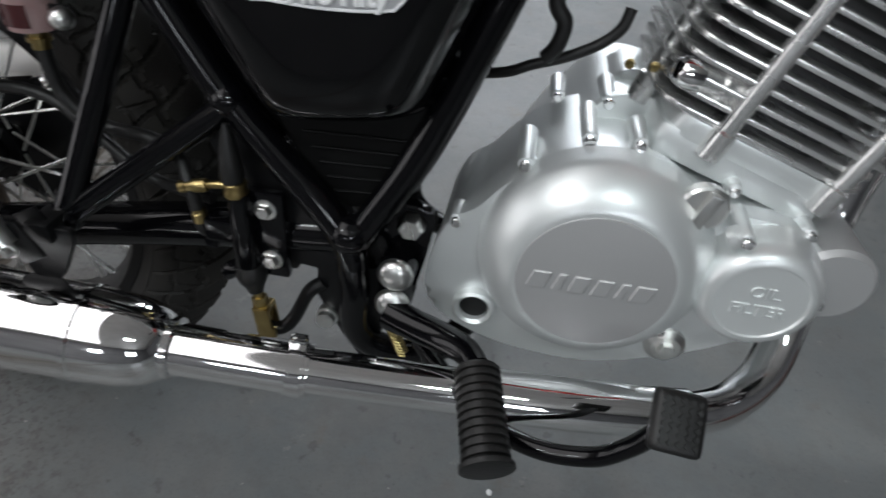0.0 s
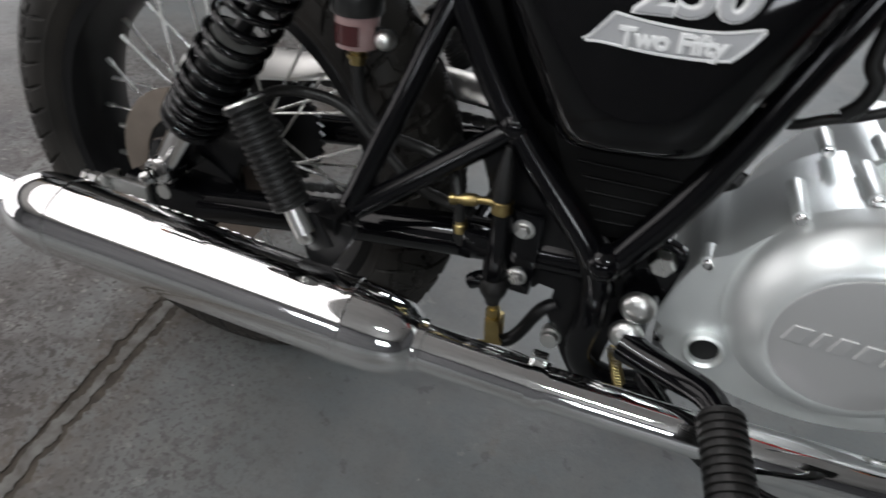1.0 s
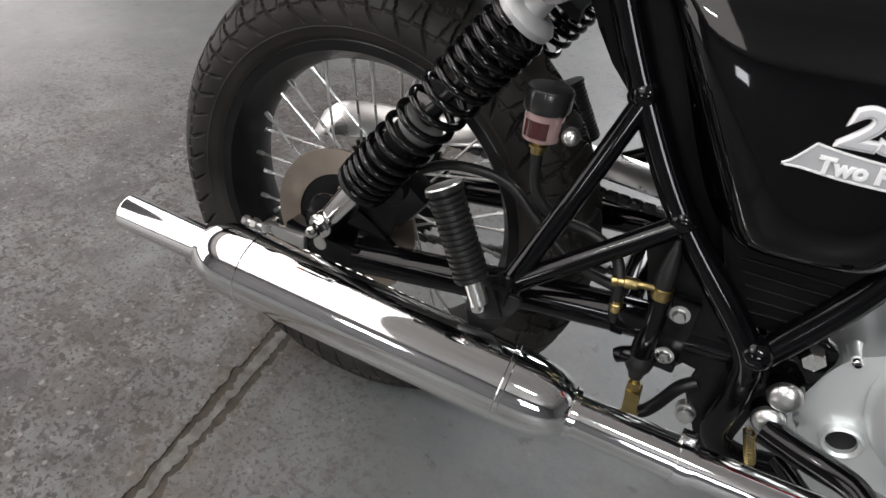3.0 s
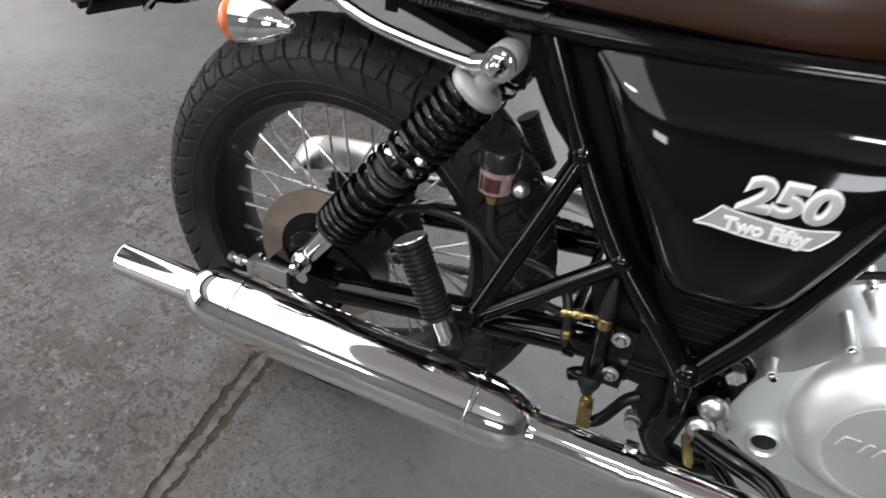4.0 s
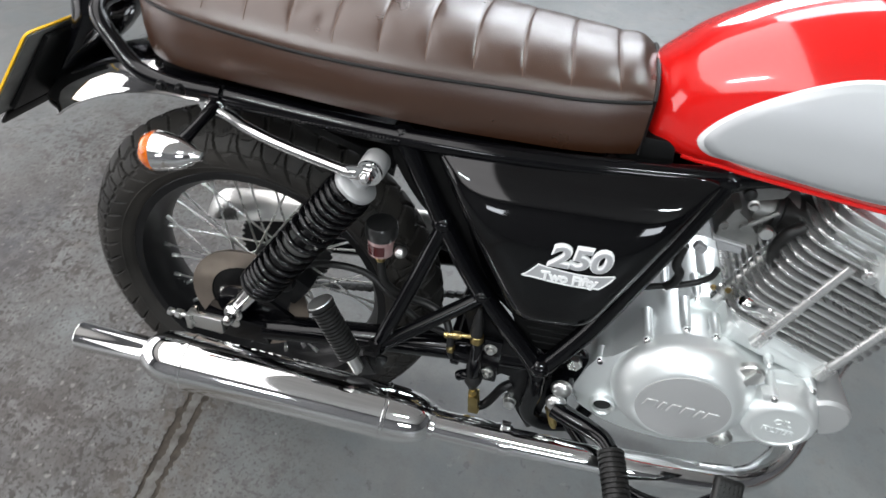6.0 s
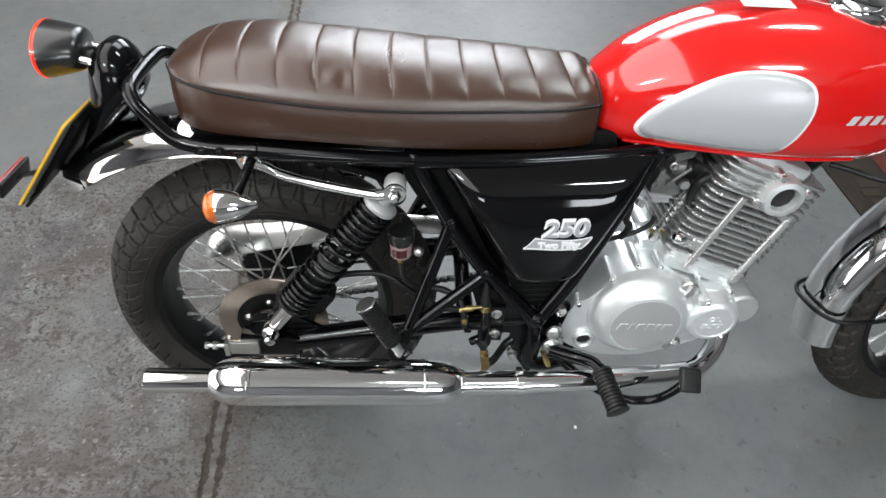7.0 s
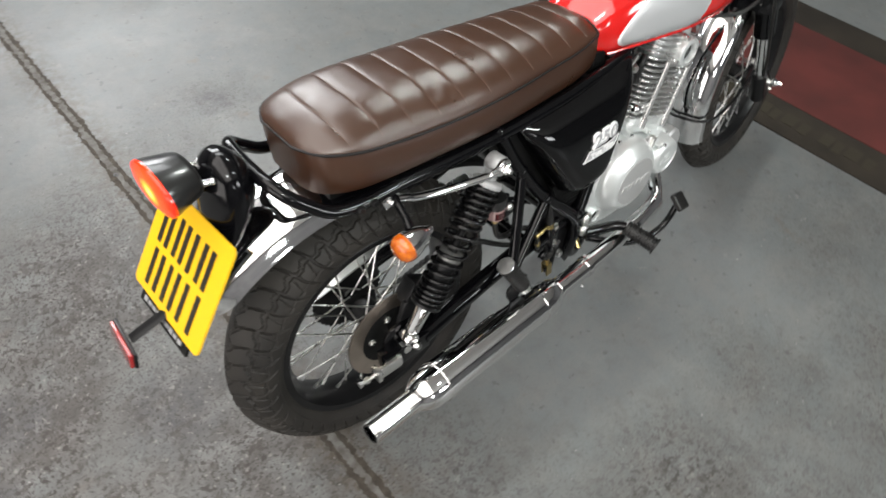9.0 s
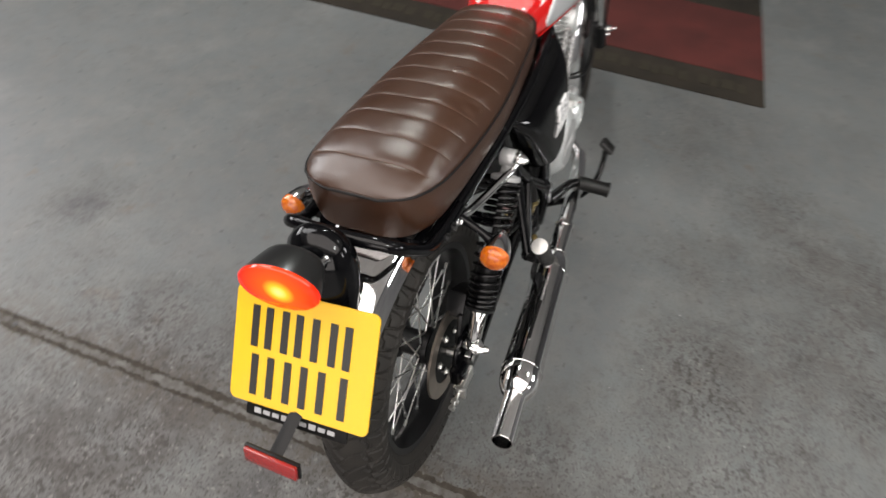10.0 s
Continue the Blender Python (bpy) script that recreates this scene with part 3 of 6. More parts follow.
# brake disc, its carrier and bolts
o = Vector(REAR)
bm = bmesh.new()
lathe(bm, [(0.074, 0.068), (0.074, 0.101), (0.0785, 0.101), (0.0785, 0.068), (0.074, 0.068)], o, RIGHT, 72, caps=False)
disc = part("brake_disc", bm, disc_steel, rear_wheel, "brown-tinged ground steel brake disc")
bm = bmesh.new()
lathe(bm, [(0.050, 0.030), (0.050, 0.052), (0.0725, 0.071), (0.0765, 0.071), (0.0775, 0.066), (0.0775, 0.030)], o, RIGHT, 48)
carrier = part("disc_carrier", bm, black_plastic, rear_wheel, "black disc carrier")
for k in range(5):
    a = 2 * math.pi * k / 5 + 0.4
    bm = bmesh.new()
    bolt(bm, o + Vector((0.046 * math.cos(a), -0.0778, 0.046 * math.sin(a))), RIGHT, 0.006, 0.005)
    part("disc_bolt", bm, bright_steel, rear_wheel)
bm = bmesh.new()
lathe(bm, [(-0.135, 0.009), (0.135, 0.009)], o, RIGHT, 16)
lathe(bm, [(0.118, 0.014), (0.130, 0.014)], o, RIGHT, 6)
part("axle", bm, bright_steel, rear_wheel, "steel axle")

# sprocket and chain on the far side
bm = bmesh.new()
teeth = []
for k in range(84):
    a, r = 2 * math.pi * k / 84, 0.088 if k % 2 else 0.081
    teeth.append((o.x + r * math.cos(a), o.z + r * math.sin(a)))
prism(bm, teeth, 0.070, 0.077)
part("sprocket", bm, satin_black, rear_wheel, "dark steel sprocket")
C = Vector((0.47, 0.075, 0.355))
chain_line = [Vector((o.x, 0.0735, o.z + 0.086)).lerp(Vector((C.x, 0.0735, C.z + 0.035)), t / 30) for t in range(31)]
chain_low = [Vector((o.x, 0.0735, o.z - 0.092)).lerp(Vector((C.x, 0.0735, C.z - 0.035)), t / 30) for t in range(31)]
for line in (chain_line, chain_low):
    bm = bmesh.new()
    for p in line:
        box(bm, p, (0.017, 0.014, 0.011), bevel=0.003, segs=1)
    part("drive_chain", bm, dark_steel, bike, "oiled steel drive chain")
bm = bmesh.new()
# station, height of the outer top edge, height and offset of the inner edge
guard = [(-0.166, 0.338, 0.334, 0.086), (-0.163, 0.354, 0.338, 0.079), (-0.152, 0.376, 0.342, 0.068), (-0.130, 0.394, 0.352, 0.059), (-0.105, 0.403, 0.362, 0.051), (-0.06, 0.410, 0.374, 0.047), (-0.02, 0.414, 0.384, 0.047), (0.06, 0.423, 0.397, 0.052), (0.12, 0.433, 0.408, 0.062), (0.25, 0.441, 0.418, 0.070), (0.352, 0.436, 0.412, 0.070), (0.356, 0.435, 0.411, 0.070)]
loops = []
for x, z, zi, yi in guard:
    ym, zm = yi + (0.094 - yi) * 0.5, zi + (z - zi) * 0.58
    fall = min(0.040, max(0.004, z - 0.332))
    loops.append([(x, yi, zi), (x, yi + 0.001, zi + 0.004), (x, ym, zm + 0.002), (x, 0.092, z - 0.0005), (x, 0.098, z), (x, 0.1015, z - 0.004), (x, 0.102, z - fall),
                  (x, 0.100, z - fall), (x, 0.0995, z - 0.005), (x, 0.0965, z - 0.0022), (x, 0.092, z - 0.0027), (x, ym, zm - 0.0002), (x, yi + 0.003, zi + 0.003), (x, yi + 0.002, zi)])
rings(bm, loops)
part("chain_guard", bm, bright_steel, bike, "bright steel chain guard")

# swing arm with its chain adjusters
bm = bmesh.new()
tube(bm, [(0.485, -0.105, 0.370), (0.35, -0.108, 0.356), (0.18, -0.112, 0.328), (0.05, -0.118, 0.306)], 0.0205, 18)
box(bm, (0.005, -0.118, 0.302), (0.11, 0.032, 0.046), bevel=0.005)
prism(bm, round_outline([(-0.022, 0.362), (0.034, 0.366), (0.085, 0.338), (0.105, 0.312), (0.06, 0.292), (-0.03, 0.300)]), -0.112, -0.104, 0.003)
part("swing_arm", bm, black_paint, bike, "gloss black swing arm")
bm = bmesh.new()
lathe(bm, [(0, 0.024), (0.24, 0.024)], (0.487, -0.12, 0.365), (0, 1, 0), 24)
part("pivot_tube", bm, black_paint, bike, "gloss black swing arm pivot")
bm = bmesh.new()
tube(bm, [(0.36, -0.108, 0.353), (0.36, 0.108, 0.353)], 0.016, 14, n=1)
part("cross_tube", bm, black_paint, bike)
bm = bmesh.new()
tube(bm, [(0.487, 0.105, 0.368), (0.30, 0.108, 0.350), (0.05, 0.115, 0.306)], 0.0205, 14)
box(bm, (0.005, 0.115, 0.302), (0.11, 0.030, 0.040), bevel=0.005)
part("swing_arm", bm, black_paint, bike, "gloss black swing arm")
for s in (-1, 1):
    bm = bmesh.new()
    box(bm, (-0.045, s * 0.137, 0.304), (0.060, 0.010, 0.030), bevel=0.004)
    box(bm, (-0.072, s * 0.134, 0.304), (0.010, 0.026, 0.030), bevel=0.003)
    tube(bm, [(-0.060, s * 0.134, 0.304), (-0.112, s * 0.134, 0.304)], 0.004, 10, n=1)
    lathe(bm, [(0, 0.008), (0.008, 0.008)], (-0.092, s * 0.134, 0.304), (-1, 0, 0), 6)
    lathe(bm, [(0, 0.007), (0.006, 0.007)], (-0.108, s * 0.134, 0.304), (-1, 0, 0), 6)
    part("chain_adjuster", bm, bright_steel, bike, "silver chain adjuster with bolt")

# rear brake caliper and its hose
bm = bmesh.new()
box(bm, (0.075, -0.085, 0.400), (0.085, 0.040, 0.055), Matrix.Rotation(radians(35), 3, "Y"), 0.008)
box(bm, (0.050, -0.100, 0.368), (0.080, 0.012, 0.070), Matrix.Rotation(radians(20), 3, "Y"), 0.006)
lathe(bm, [(0, 0.017), (0.012, 0.016), (0.014, 0.012)], (0.085, -0.104, 0.408), RIGHT, 24)
part("brake_caliper", bm, satin_black, bike, "black rear brake caliper")
bm = bmesh.new()
tube(bm, [(0.10, -0.095, 0.43), (0.15, -0.10, 0.455), (0.21, -0.10, 0.455), (0.255, -0.105, 0.425), (0.30, -0.115, 0.40), (0.36, -0.125, 0.395)], 0.0055, 10)
part("brake_hose", bm, rubber, bike, "black rubber brake hose")


# ---- suspension ----
def shock(side):
    low, top = Vector((0.0105, side * 0.130, 0.347)), Vector((0.2305, side * 0.130, 0.6575))
    ax = (top - low).normalized()
    out = Vector((0, side, 0))
    bm = bmesh.new()
    lathe(bm, [(0.078, 0.020), (0.080, 0.031), (0.086, 0.031), (0.088, 0.0215), (0.195, 0.0205), (0.198, 0.010), (0.23, 0.0065), (0.32, 0.0065)], low, ax, 28)
    body = part("shock_absorber", bm, satin_black, bike, "black coil-over rear shock absorber")
    bm = bmesh.new()
    lathe(bm, [(0.182, 0.0225), (0.184, 0.0235), (0.198, 0.0225), (0.199, 0.014)], low, ax, 28)
    part("bump_stop", bm, carb_alloy, body, "grey bump stop")
    bm = bmesh.new()
    pitches = [0.0085, 0.0090, 0.0095, 0.0105, 0.0125, 0.0155, 0.0175, 0.0180, 0.0185, 0.0190, 0.0175, 0.0130] + [0.0112] * 5
    marks = np.concatenate([[0], np.cumsum(pitches)])
    marks = 0.085 + marks * (0.335 - 0.085) / marks[-1]
    a, u, w = frame_of(ax)
    line = []
    for k in range(len(pitches) * 26 + 1):
        c = k / 26
        d = float(np.interp(c, range(len(marks)), marks))
        g = 2 * math.pi * c
        line.append(low + a * d + 0.0275 * (math.cos(g) * u + math.sin(g) * w))
    tube(bm, line, 0.0042, 10, n=1)
    part("spring", bm, panel_black, body, "gloss black coil spring")
    bm = bmesh.new()
    lathe(bm, [(0.337, 0.020), (0.338, 0.0280), (0.344, 0.0285), (0.347, 0.0260), (0.350, 0.0130)], low, ax, 36)
    lathe(bm, [(0.348, 0.0125), (0.366, 0.0115)], low, ax, 20)
    part("spring_cap", bm, disc_alloy, body, "satin silver spring cap")
    bm = bmesh.new()
    lathe(bm, [(-0.016, 0.0155), (-0.014, 0.0170), (0.010, 0.0170), (0.012, 0.0155)], top, out, 28)
    part("top_eye", bm, disc_alloy, body, "satin silver upper eye")
    bm = bmesh.new()
    bolt(bm, top + out * 0.0185, out, 0.0095, 0.009, 1.3)
    lathe(bm, [(0.008, 0.0078), (0.014, 0.0072), (0.018, 0.004), (0.0185, 0.0)], top + out * 0.0185, out, 20)
    part("upper_nut", bm, chrome, body, "chrome acorn nut")
    bm = bmesh.new()
    lathe(bm, [(0.012, 0.012), (0.020, 0.0150), (0.066, 0.0165), (0.076, 0.0195), (0.079, 0.0195)], low, ax, 28)
    lathe(bm, [(-0.016, 0.014), (-0.014, 0.0155), (0.014, 0.0155), (0.016, 0.014)], low, out, 26)
    part("lower_clevis", bm, chrome, body, "chrome lower clevis")
    bm = bmesh.new()
    lathe(bm, [(0, 0.0125), (0.002, 0.0125), (0.0022, 0.0095), (0.009, 0.0095)], low + out * 0.016, out, 6)
    lathe(bm, [(0.009, 0.0085), (0.014, 0.0082), (0.019, 0.0055), (0.021, 0.0)], low + out * 0.016, out, 20)
    part("lower_nut", bm, chrome, body, "chrome acorn nut")


shock(-1)
shock(1)

# ---- frame ----
bm = bmesh.new()
rail = [(-0.060, -0.104, 0.701), (0.02, -0.105, 0.699), (0.14, -0.105, 0.693), (0.25, -0.105, 0.690), (0.40, -0.105, 0.694), (0.52, -0.098, 0.701), (0.62, -0.085, 0.708), (0.75, -0.05, 0.72)]
down = [(0.258, -0.102, 0.692), (0.315, -0.106, 0.586), (0.382, -0.118, 0.487), (0.470, -0.133, 0.394), (0.484, -0.134, 0.345), (0.484, -0.126, 0.275), (0.512, -0.118, 0.247), (0.56, -0.10, 0.238)]
fore = [(0.632, -0.082, 0.706), (0.592, -0.098, 0.603), (0.537, -0.116, 0.468), (0.487, -0.132, 0.383)]
peg_node = (0.253, -0.166, 0.384)
for pts, r in ((rail, 0.0125), (down, 0.0135), (fore, 0.0135), ([(0.320, -0.108, 0.578), (0.29, -0.135, 0.488), peg_node], 0.0105), ([(0.386, -0.121, 0.482), (0.32, -0.143, 0.433), peg_node], 0.0105)):
    tube(bm, pts, r, 16)
right_frame = bm
left_frame = mirrored(bm)
part("frame", right_frame, black_paint, bike, "gloss black tubular frame")
part("frame", left_frame, black_paint, bike, "gloss black tubular frame")
bm = bmesh.new()
for x, z in ((0.02, 0.699), (0.25, 0.690), (0.50, 0.700)):
    tube(bm, [(x, -0.10, z), (x, 0.10, z)], 0.011, 12, n=1)
    part("cross_tube", bm, black_paint, bike)
    bm = bmesh.new()
tube(bm, [(0.60, 0, 0.71), (0.85, 0, 0.70), (1.06, 0, 0.78)], 0.02, 14)
tube(bm, [(1.05, 0, 0.76), (0.99, 0.030, 0.66), (0.935, 0.062, 0.52), (0.905, 0.062, 0.36), (0.85, 0.02, 0.252)], 0.017, 14)
tube(bm, [(0.56, -0.10, 0.238), (0.60, -0.055, 0.252), (0.72, -0.03, 0.258), (0.85, 0, 0.250)], 0.0125, 12)
tube(bm, [(0.56, 0.10, 0.238), (0.60, 0.055, 0.252), (0.72, 0.03, 0.258), (0.85, 0, 0.250)], 0.0125, 12)
part("frame_spine", bm, black_paint, bike, "gloss black frame spine and cradle")
for p, q in ((down[0], 0.014), ((0.318, -0.107, 0.580), 0.0155), ((0.384, -0.119, 0.484), 0.0155), ((0.482, -0.134, 0.388), 0.0175), ((0.632, -0.082, 0.706), 0.0155), (peg_node, 0.014)):
    bm = bmesh.new()
    bmesh.ops.create_icosphere(bm, subdivisions=3, radius=q, matrix=Matrix.Translation(p))
    for v in bm.verts:
        v.co += (v.co - Vector(p)) * 0.10 * noise.noise(v.co * 240)
    part("weld_bead", bm, black_paint, bike, "lumpy painted weld bead")
# small ridged welds under the seat rail
for k in range(46):
    bm = bmesh.new()
    x = 0.05 + 0.0046 * k + 0.0016 * noise.noise((k * 1.7, 0, 0))
    bmesh.ops.create_icosphere(bm, subdivisions=1, radius=0.0028, matrix=Matrix.Translation((x, -0.1165, 0.690 - 0.00004 * (x - 0.2) + 0.0012 * noise.noise((x * 90, 0, 0)))))
    part("weld_bead", bm, black_paint, bike, "ridged weld along the seat rail")

# pivot plate behind the engine, rear brake bracket, heel spring
bm = bmesh.new()
prism(bm, [(0.361, 0.446), (0.384, 0.472), (0.410, 0.455), (0.478, 0.400), (0.505, 0.370), (0.512, 0.330), (0.503, 0.270), (0.506, 0.238), (0.490, 0.222), (0.468, 0.258), (0.443, 0.306), (0.449, 0.336), (0.430, 0.338), (0.428, 0.329), (0.410, 0.325), (0.391, 0.361), (0.376, 0.401), (0.370, 0.431)], -0.120, -0.112, 0.002)
part("pivot_plate", bm, satin_black, bike, "black frame plate behind the engine")
bm = bmesh.new()
prism(bm, round_outline([(0.500, 0.405), (0.545, 0.405), (0.545, 0.375), (0.536, 0.33), (0.528, 0.300), (0.505, 0.300), (0.500, 0.35)]), -0.112, -0.100, 0.003)
for x, z in ((0.521, 0.354), (0.519, 0.321)):
    lathe(bm, [(0, 0.0165), (0.026, 0.0160)], (x, -0.108, z), RIGHT, 22)
part("engine_mount_plate", bm, black_paint, bike, "gloss black engine mounting plate")
for k, (p, r) in enumerate((((0.529, -0.110, 0.392), 0.0165), ((0.521, -0.134, 0.354), 0.0155), ((0.519, -0.134, 0.321), 0.0155))):
    bm = bmesh.new()
    if k == 0:
        bolt(bm, p, RIGHT, 0.0115, 0.012, 1.45)
    else:
        domed_bolt(bm, p, RIGHT, r)
    part("mounting_bolt", bm, bright_steel, bike, "chrome engine mounting bolt")
bm = bmesh.new()
tube(bm, [(0.513 + 0.00022 * k + 0.0055 * math.cos(k * 1.05), -0.124 + 0.0055 * math.sin(k * 1.05), 0.290 - 0.00056 * k) for k in range(72)], 0.0011, 6, n=1)
part("return_spring", bm, brass, bike, "yellow zinc return spring")

# ---- rear brake master cylinder, reservoir and linkage ----
bm = bmesh.new()
lathe(bm, [(0, 0.0105), (0.004, 0.0112), (0.040, 0.0108), (0.066, 0.0100), (0.074, 0.0085)], (0.391, -0.138, 0.340), (0.0, 0.0, 1), 22)
box(bm, (0.411, -0.130, 0.372), (0.030, 0.010, 0.086), bevel=0.003)
box(bm, (0.372, -0.136, 0.376), (0.028, 0.018, 0.022), bevel=0.004)
box(bm, (0.362, -0.136, 0.366), (0.014, 0.014, 0.020), bevel=0.003)
tube(bm, [(0.370, -0.138, 0.328), (0.378, -0.138, 0.334), (0.392, -0.138, 0.338)], [0.0075, 0.0085, 0.0095], 14)
master = part("master_cylinder", bm, black_paint, bike, "black rear brake master cylinder")
bm = bmesh.new()
lathe(bm, [(0, 0.0088), (0.006, 0.0094), (0.014, 0.0086), (0.030, 0.0066), (0.042, 0.0038), (0.048, 0.0025)], (0.387, -0.138, 0.424), (-0.02, 0.06, 1), 18)
part("hose_boot", bm, rubber, master, "black rubber boot")
for x, z in ((0.4105, 0.399), (0.4118, 0.348)):
    bm = bmesh.new()
    bolt(bm, (x, -0.1345, z), RIGHT, 0.0066, 0.006, 1.45)
    part("clamp_bolt", bm, bright_steel, master)
bm = bmesh.new()
lathe(bm, [(0, 0.0098), (0.004, 0.0100), (0.006, 0.0088), (0.011, 0.0092), (0.012, 0.008)], (0.389, -0.138, 0.412), (0, 0, 1), 22)
tube(bm, [(0.386, -0.140, 0.421), (0.374, -0.141, 0.420), (0.364, -0.141, 0.418)], 0.0034, 10)
lathe(bm, [(0, 0.0048), (0.002, 0.0058), (0.012, 0.0058), (0.013, 0.0046), (0.018, 0.0046), (0.019, 0.0056), (0.024, 0.0056), (0.025, 0.004)], (0.367, -0.141, 0.4185), (-1, 0, -0.22), 18)
lathe(bm, [(-0.005, 0.0066), (0.003, 0.0066), (0.004, 0.0058), (0.007, 0.0058)], (0.354, -0.139, 0.386), (-0.12, 0, 1), 16)
part("banjo_fitting", bm, brass, master, "yellow passivated banjo fitting")
bm = bmesh.new()
tube(bm, [(0.350, -0.139, 0.413), (0.352, -0.139, 0.400), (0.354, -0.139, 0.378), (0.360, -0.137, 0.366)], 0.0056, 12)
part("feed_hose", bm, rubber, master, "short black feed hose")
bm = bmesh.new()
lathe(bm, [(0, 0.0070), (0.006, 0.0085), (0.014, 0.0128), (0.022, 0.0145), (0.030, 0.0112)], (0.3945, -0.138, 0.312), (-0.08, 0, 1), 20)
part("dust_boot", bm, rubber, master, "black rubber dust boot")
bm = bmesh.new()
tube(bm, [(0.3955, -0.138, 0.318), (0.397, -0.137, 0.298)], 0.0045, 10, n=1)
lathe(bm, [(0, 0.0068), (0.005, 0.0072), (0.011, 0.0072)], (0.396, -0.137, 0.305), (0.06, 0, -1), 6)
for s in (-0.0080, 0.0080):
    box(bm, (0.4005, -0.136 + s, 0.276), (0.015, 0.003, 0.036), Matrix.Rotation(radians(-6), 3, "Y"), 0.001)
box(bm, (0.3985, -0.136, 0.293), (0.015, 0.018, 0.005), bevel=0.001)
box(bm, (0.4025, -0.1425, 0.266), (0.017, 0.005, 0.014), bevel=0.002)
part("push_rod_fork", bm, brass, master, "yellow passivated push rod fork")
bm = bmesh.new()
tube(bm, [(0.401, -0.134, 0.263), (0.414, -0.130, 0.264), (0.424, -0.126, 0.276), (0.438, -0.122, 0.306), (0.452, -0.118, 0.318)], 0.0078, 12, flat=0.8)
part("brake_lever_arm", bm, satin_black, bike, "black brake lever arm")
bm = bmesh.new()
lathe(bm, [(0, 0.0105), (0.010, 0.0105), (0.011, 0.0085), (0.017, 0.0085), (0.018, 0.007)], (0.454, -0.112, 0.278), RIGHT, 18)
part("lever_bolt", bm, bright_steel, bike)

RES = Vector((0.240, -0.122, 0.520))
bm = bmesh.new()
lathe(bm, [(0, 0.012), (0.002, 0.0175), (0.030, 0.0190), (0.031, 0.018)], RES, (0, 0, 1), 28)
reservoir = part("brake_reservoir", bm, clear_plastic, bike, "cloudy brake fluid reservoir with black cap")
bm = bmesh.new()
lathe(bm, [(0.029, 0.0205), (0.031, 0.0215), (0.047, 0.0215), (0.050, 0.020), (0.0505, 0.0)], RES, (0, 0, 1), 36)
for v in bm.verts:
    d = v.co - RES
    if d.xy.length > 0.0208:
        a = math.atan2(d.y, d.x)
        v.co.xy = RES.xy + d.xy * (1 + 0.022 * (1 if math.sin(18 * a) > 0 else -1))
part("reservoir_cap", bm, tail_black, reservoir, "black ribbed cap")
bm = bmesh.new()
rings(bm, [[RES + Vector(((0.0181 + 0.025 * h + d) * math.sin(a), -(0.0181 + 0.025 * h + d) * math.cos(a), h)) for a in np.linspace(-0.75, 0.55, 12)] for h, d in ((0.006, 0.0), (0.006, 0.0006), (0.022, 0.0006), (0.022, 0.0))], closed=False)
part("fluid_level", bm, fluid_red, reservoir, "dark red brake fluid")
bm = bmesh.new()
lathe(bm, [(-0.014, 0.0065), (-0.002, 0.0065), (0, 0.0085)], RES, (0, 0, 1), 12)
lathe(bm, [(-0.008, 0.009), (-0.005, 0.009)], RES, (0, 0, 1), 12)
part("hose_clip", bm, brass, reservoir, "brass hose clip")
bm = bmesh.new()
box(bm, (0.262, -0.124, 0.534), (0.026, 0.004, 0.014), bevel=0.0015)
part("bracket", bm, satin_black, reservoir)
bm = bmesh.new()
domed_bolt(bm, (0.269, -0.126, 0.533), RIGHT, 0.0085)
part("bracket_bolt", bm, bright_steel, reservoir, "bright bolt")
bm = bmesh.new()
tube(bm, [RES + Vector((0, 0, -0.012)), RES + Vector((0.006, 0, -0.05)), (0.270, -0.118, 0.446), (0.310, -0.118, 0.440), (0.338, -0.128, 0.432), (0.349, -0.138, 0.416)], 0.0058, 10)
part("reservoir_hose", bm, rubber, bike, "black rubber reservoir hose")

# inner mudguard sloping from the seat rail down to the airbox
bm = bmesh.new()
sheet = hermite([0.020, 0.086, 0.145, 0.195, 0.242], [0.693, 0.673, 0.657, 0.642, 0.619])
loops = []
for x in np.linspace(0.020, 0.242, 24):
    z = sheet(x)
    loops.append([(x, -0.084, z - 0.001), (x, -0.085, z + 0.010), (x, -0.07, z + 0.014), (x, 0, z + 0.018), (x, 0.07, z + 0.014), (x, 0.085, z + 0.010), (x, 0.084, z - 0.001), (x, 0.081, z - 0.001), (x, 0.070, z + 0.010), (x, 0, z + 0.014), (x, -0.070, z + 0.010), (x, -0.081, z - 0.001)])
rings(bm, loops)
box(bm, (0.088, -0.084, 0.670), (0.014, 0.004, 0.012), bevel=0.001)
part("inner_mudguard", bm, black_plastic, bike, "black plastic inner mudguard")
bm = bmesh.new()
prism(bm, [(0.238, 0.686), (0.610, 0.695), (0.552, 0.520), (0.494, 0.402), (0.468, 0.402), (0.376, 0.488), (0.322, 0.556), (0.286, 0.600), (0.262, 0.620), (0.244, 0.650)], -0.097, 0.097, 0.006)
part("airbox", bm, black_plastic, bike, "black plastic airbox")

# ---- side panels ----
PANEL = round_outline([(0.308, 0.668), (0.317, 0.686), (0.35, 0.691), (0.45, 0.698), (0.55, 0.706), (0.608, 0.711), (0.619, 0.700), (0.600, 0.652), (0.560, 0.552), (0.545, 0.511), (0.526, 0.497), (0.480, 0.490), (0.436, 0.485), (0.417, 0.491), (0.386, 0.532), (0.343, 0.608)], 5)
PC = (0.466, 0.612)
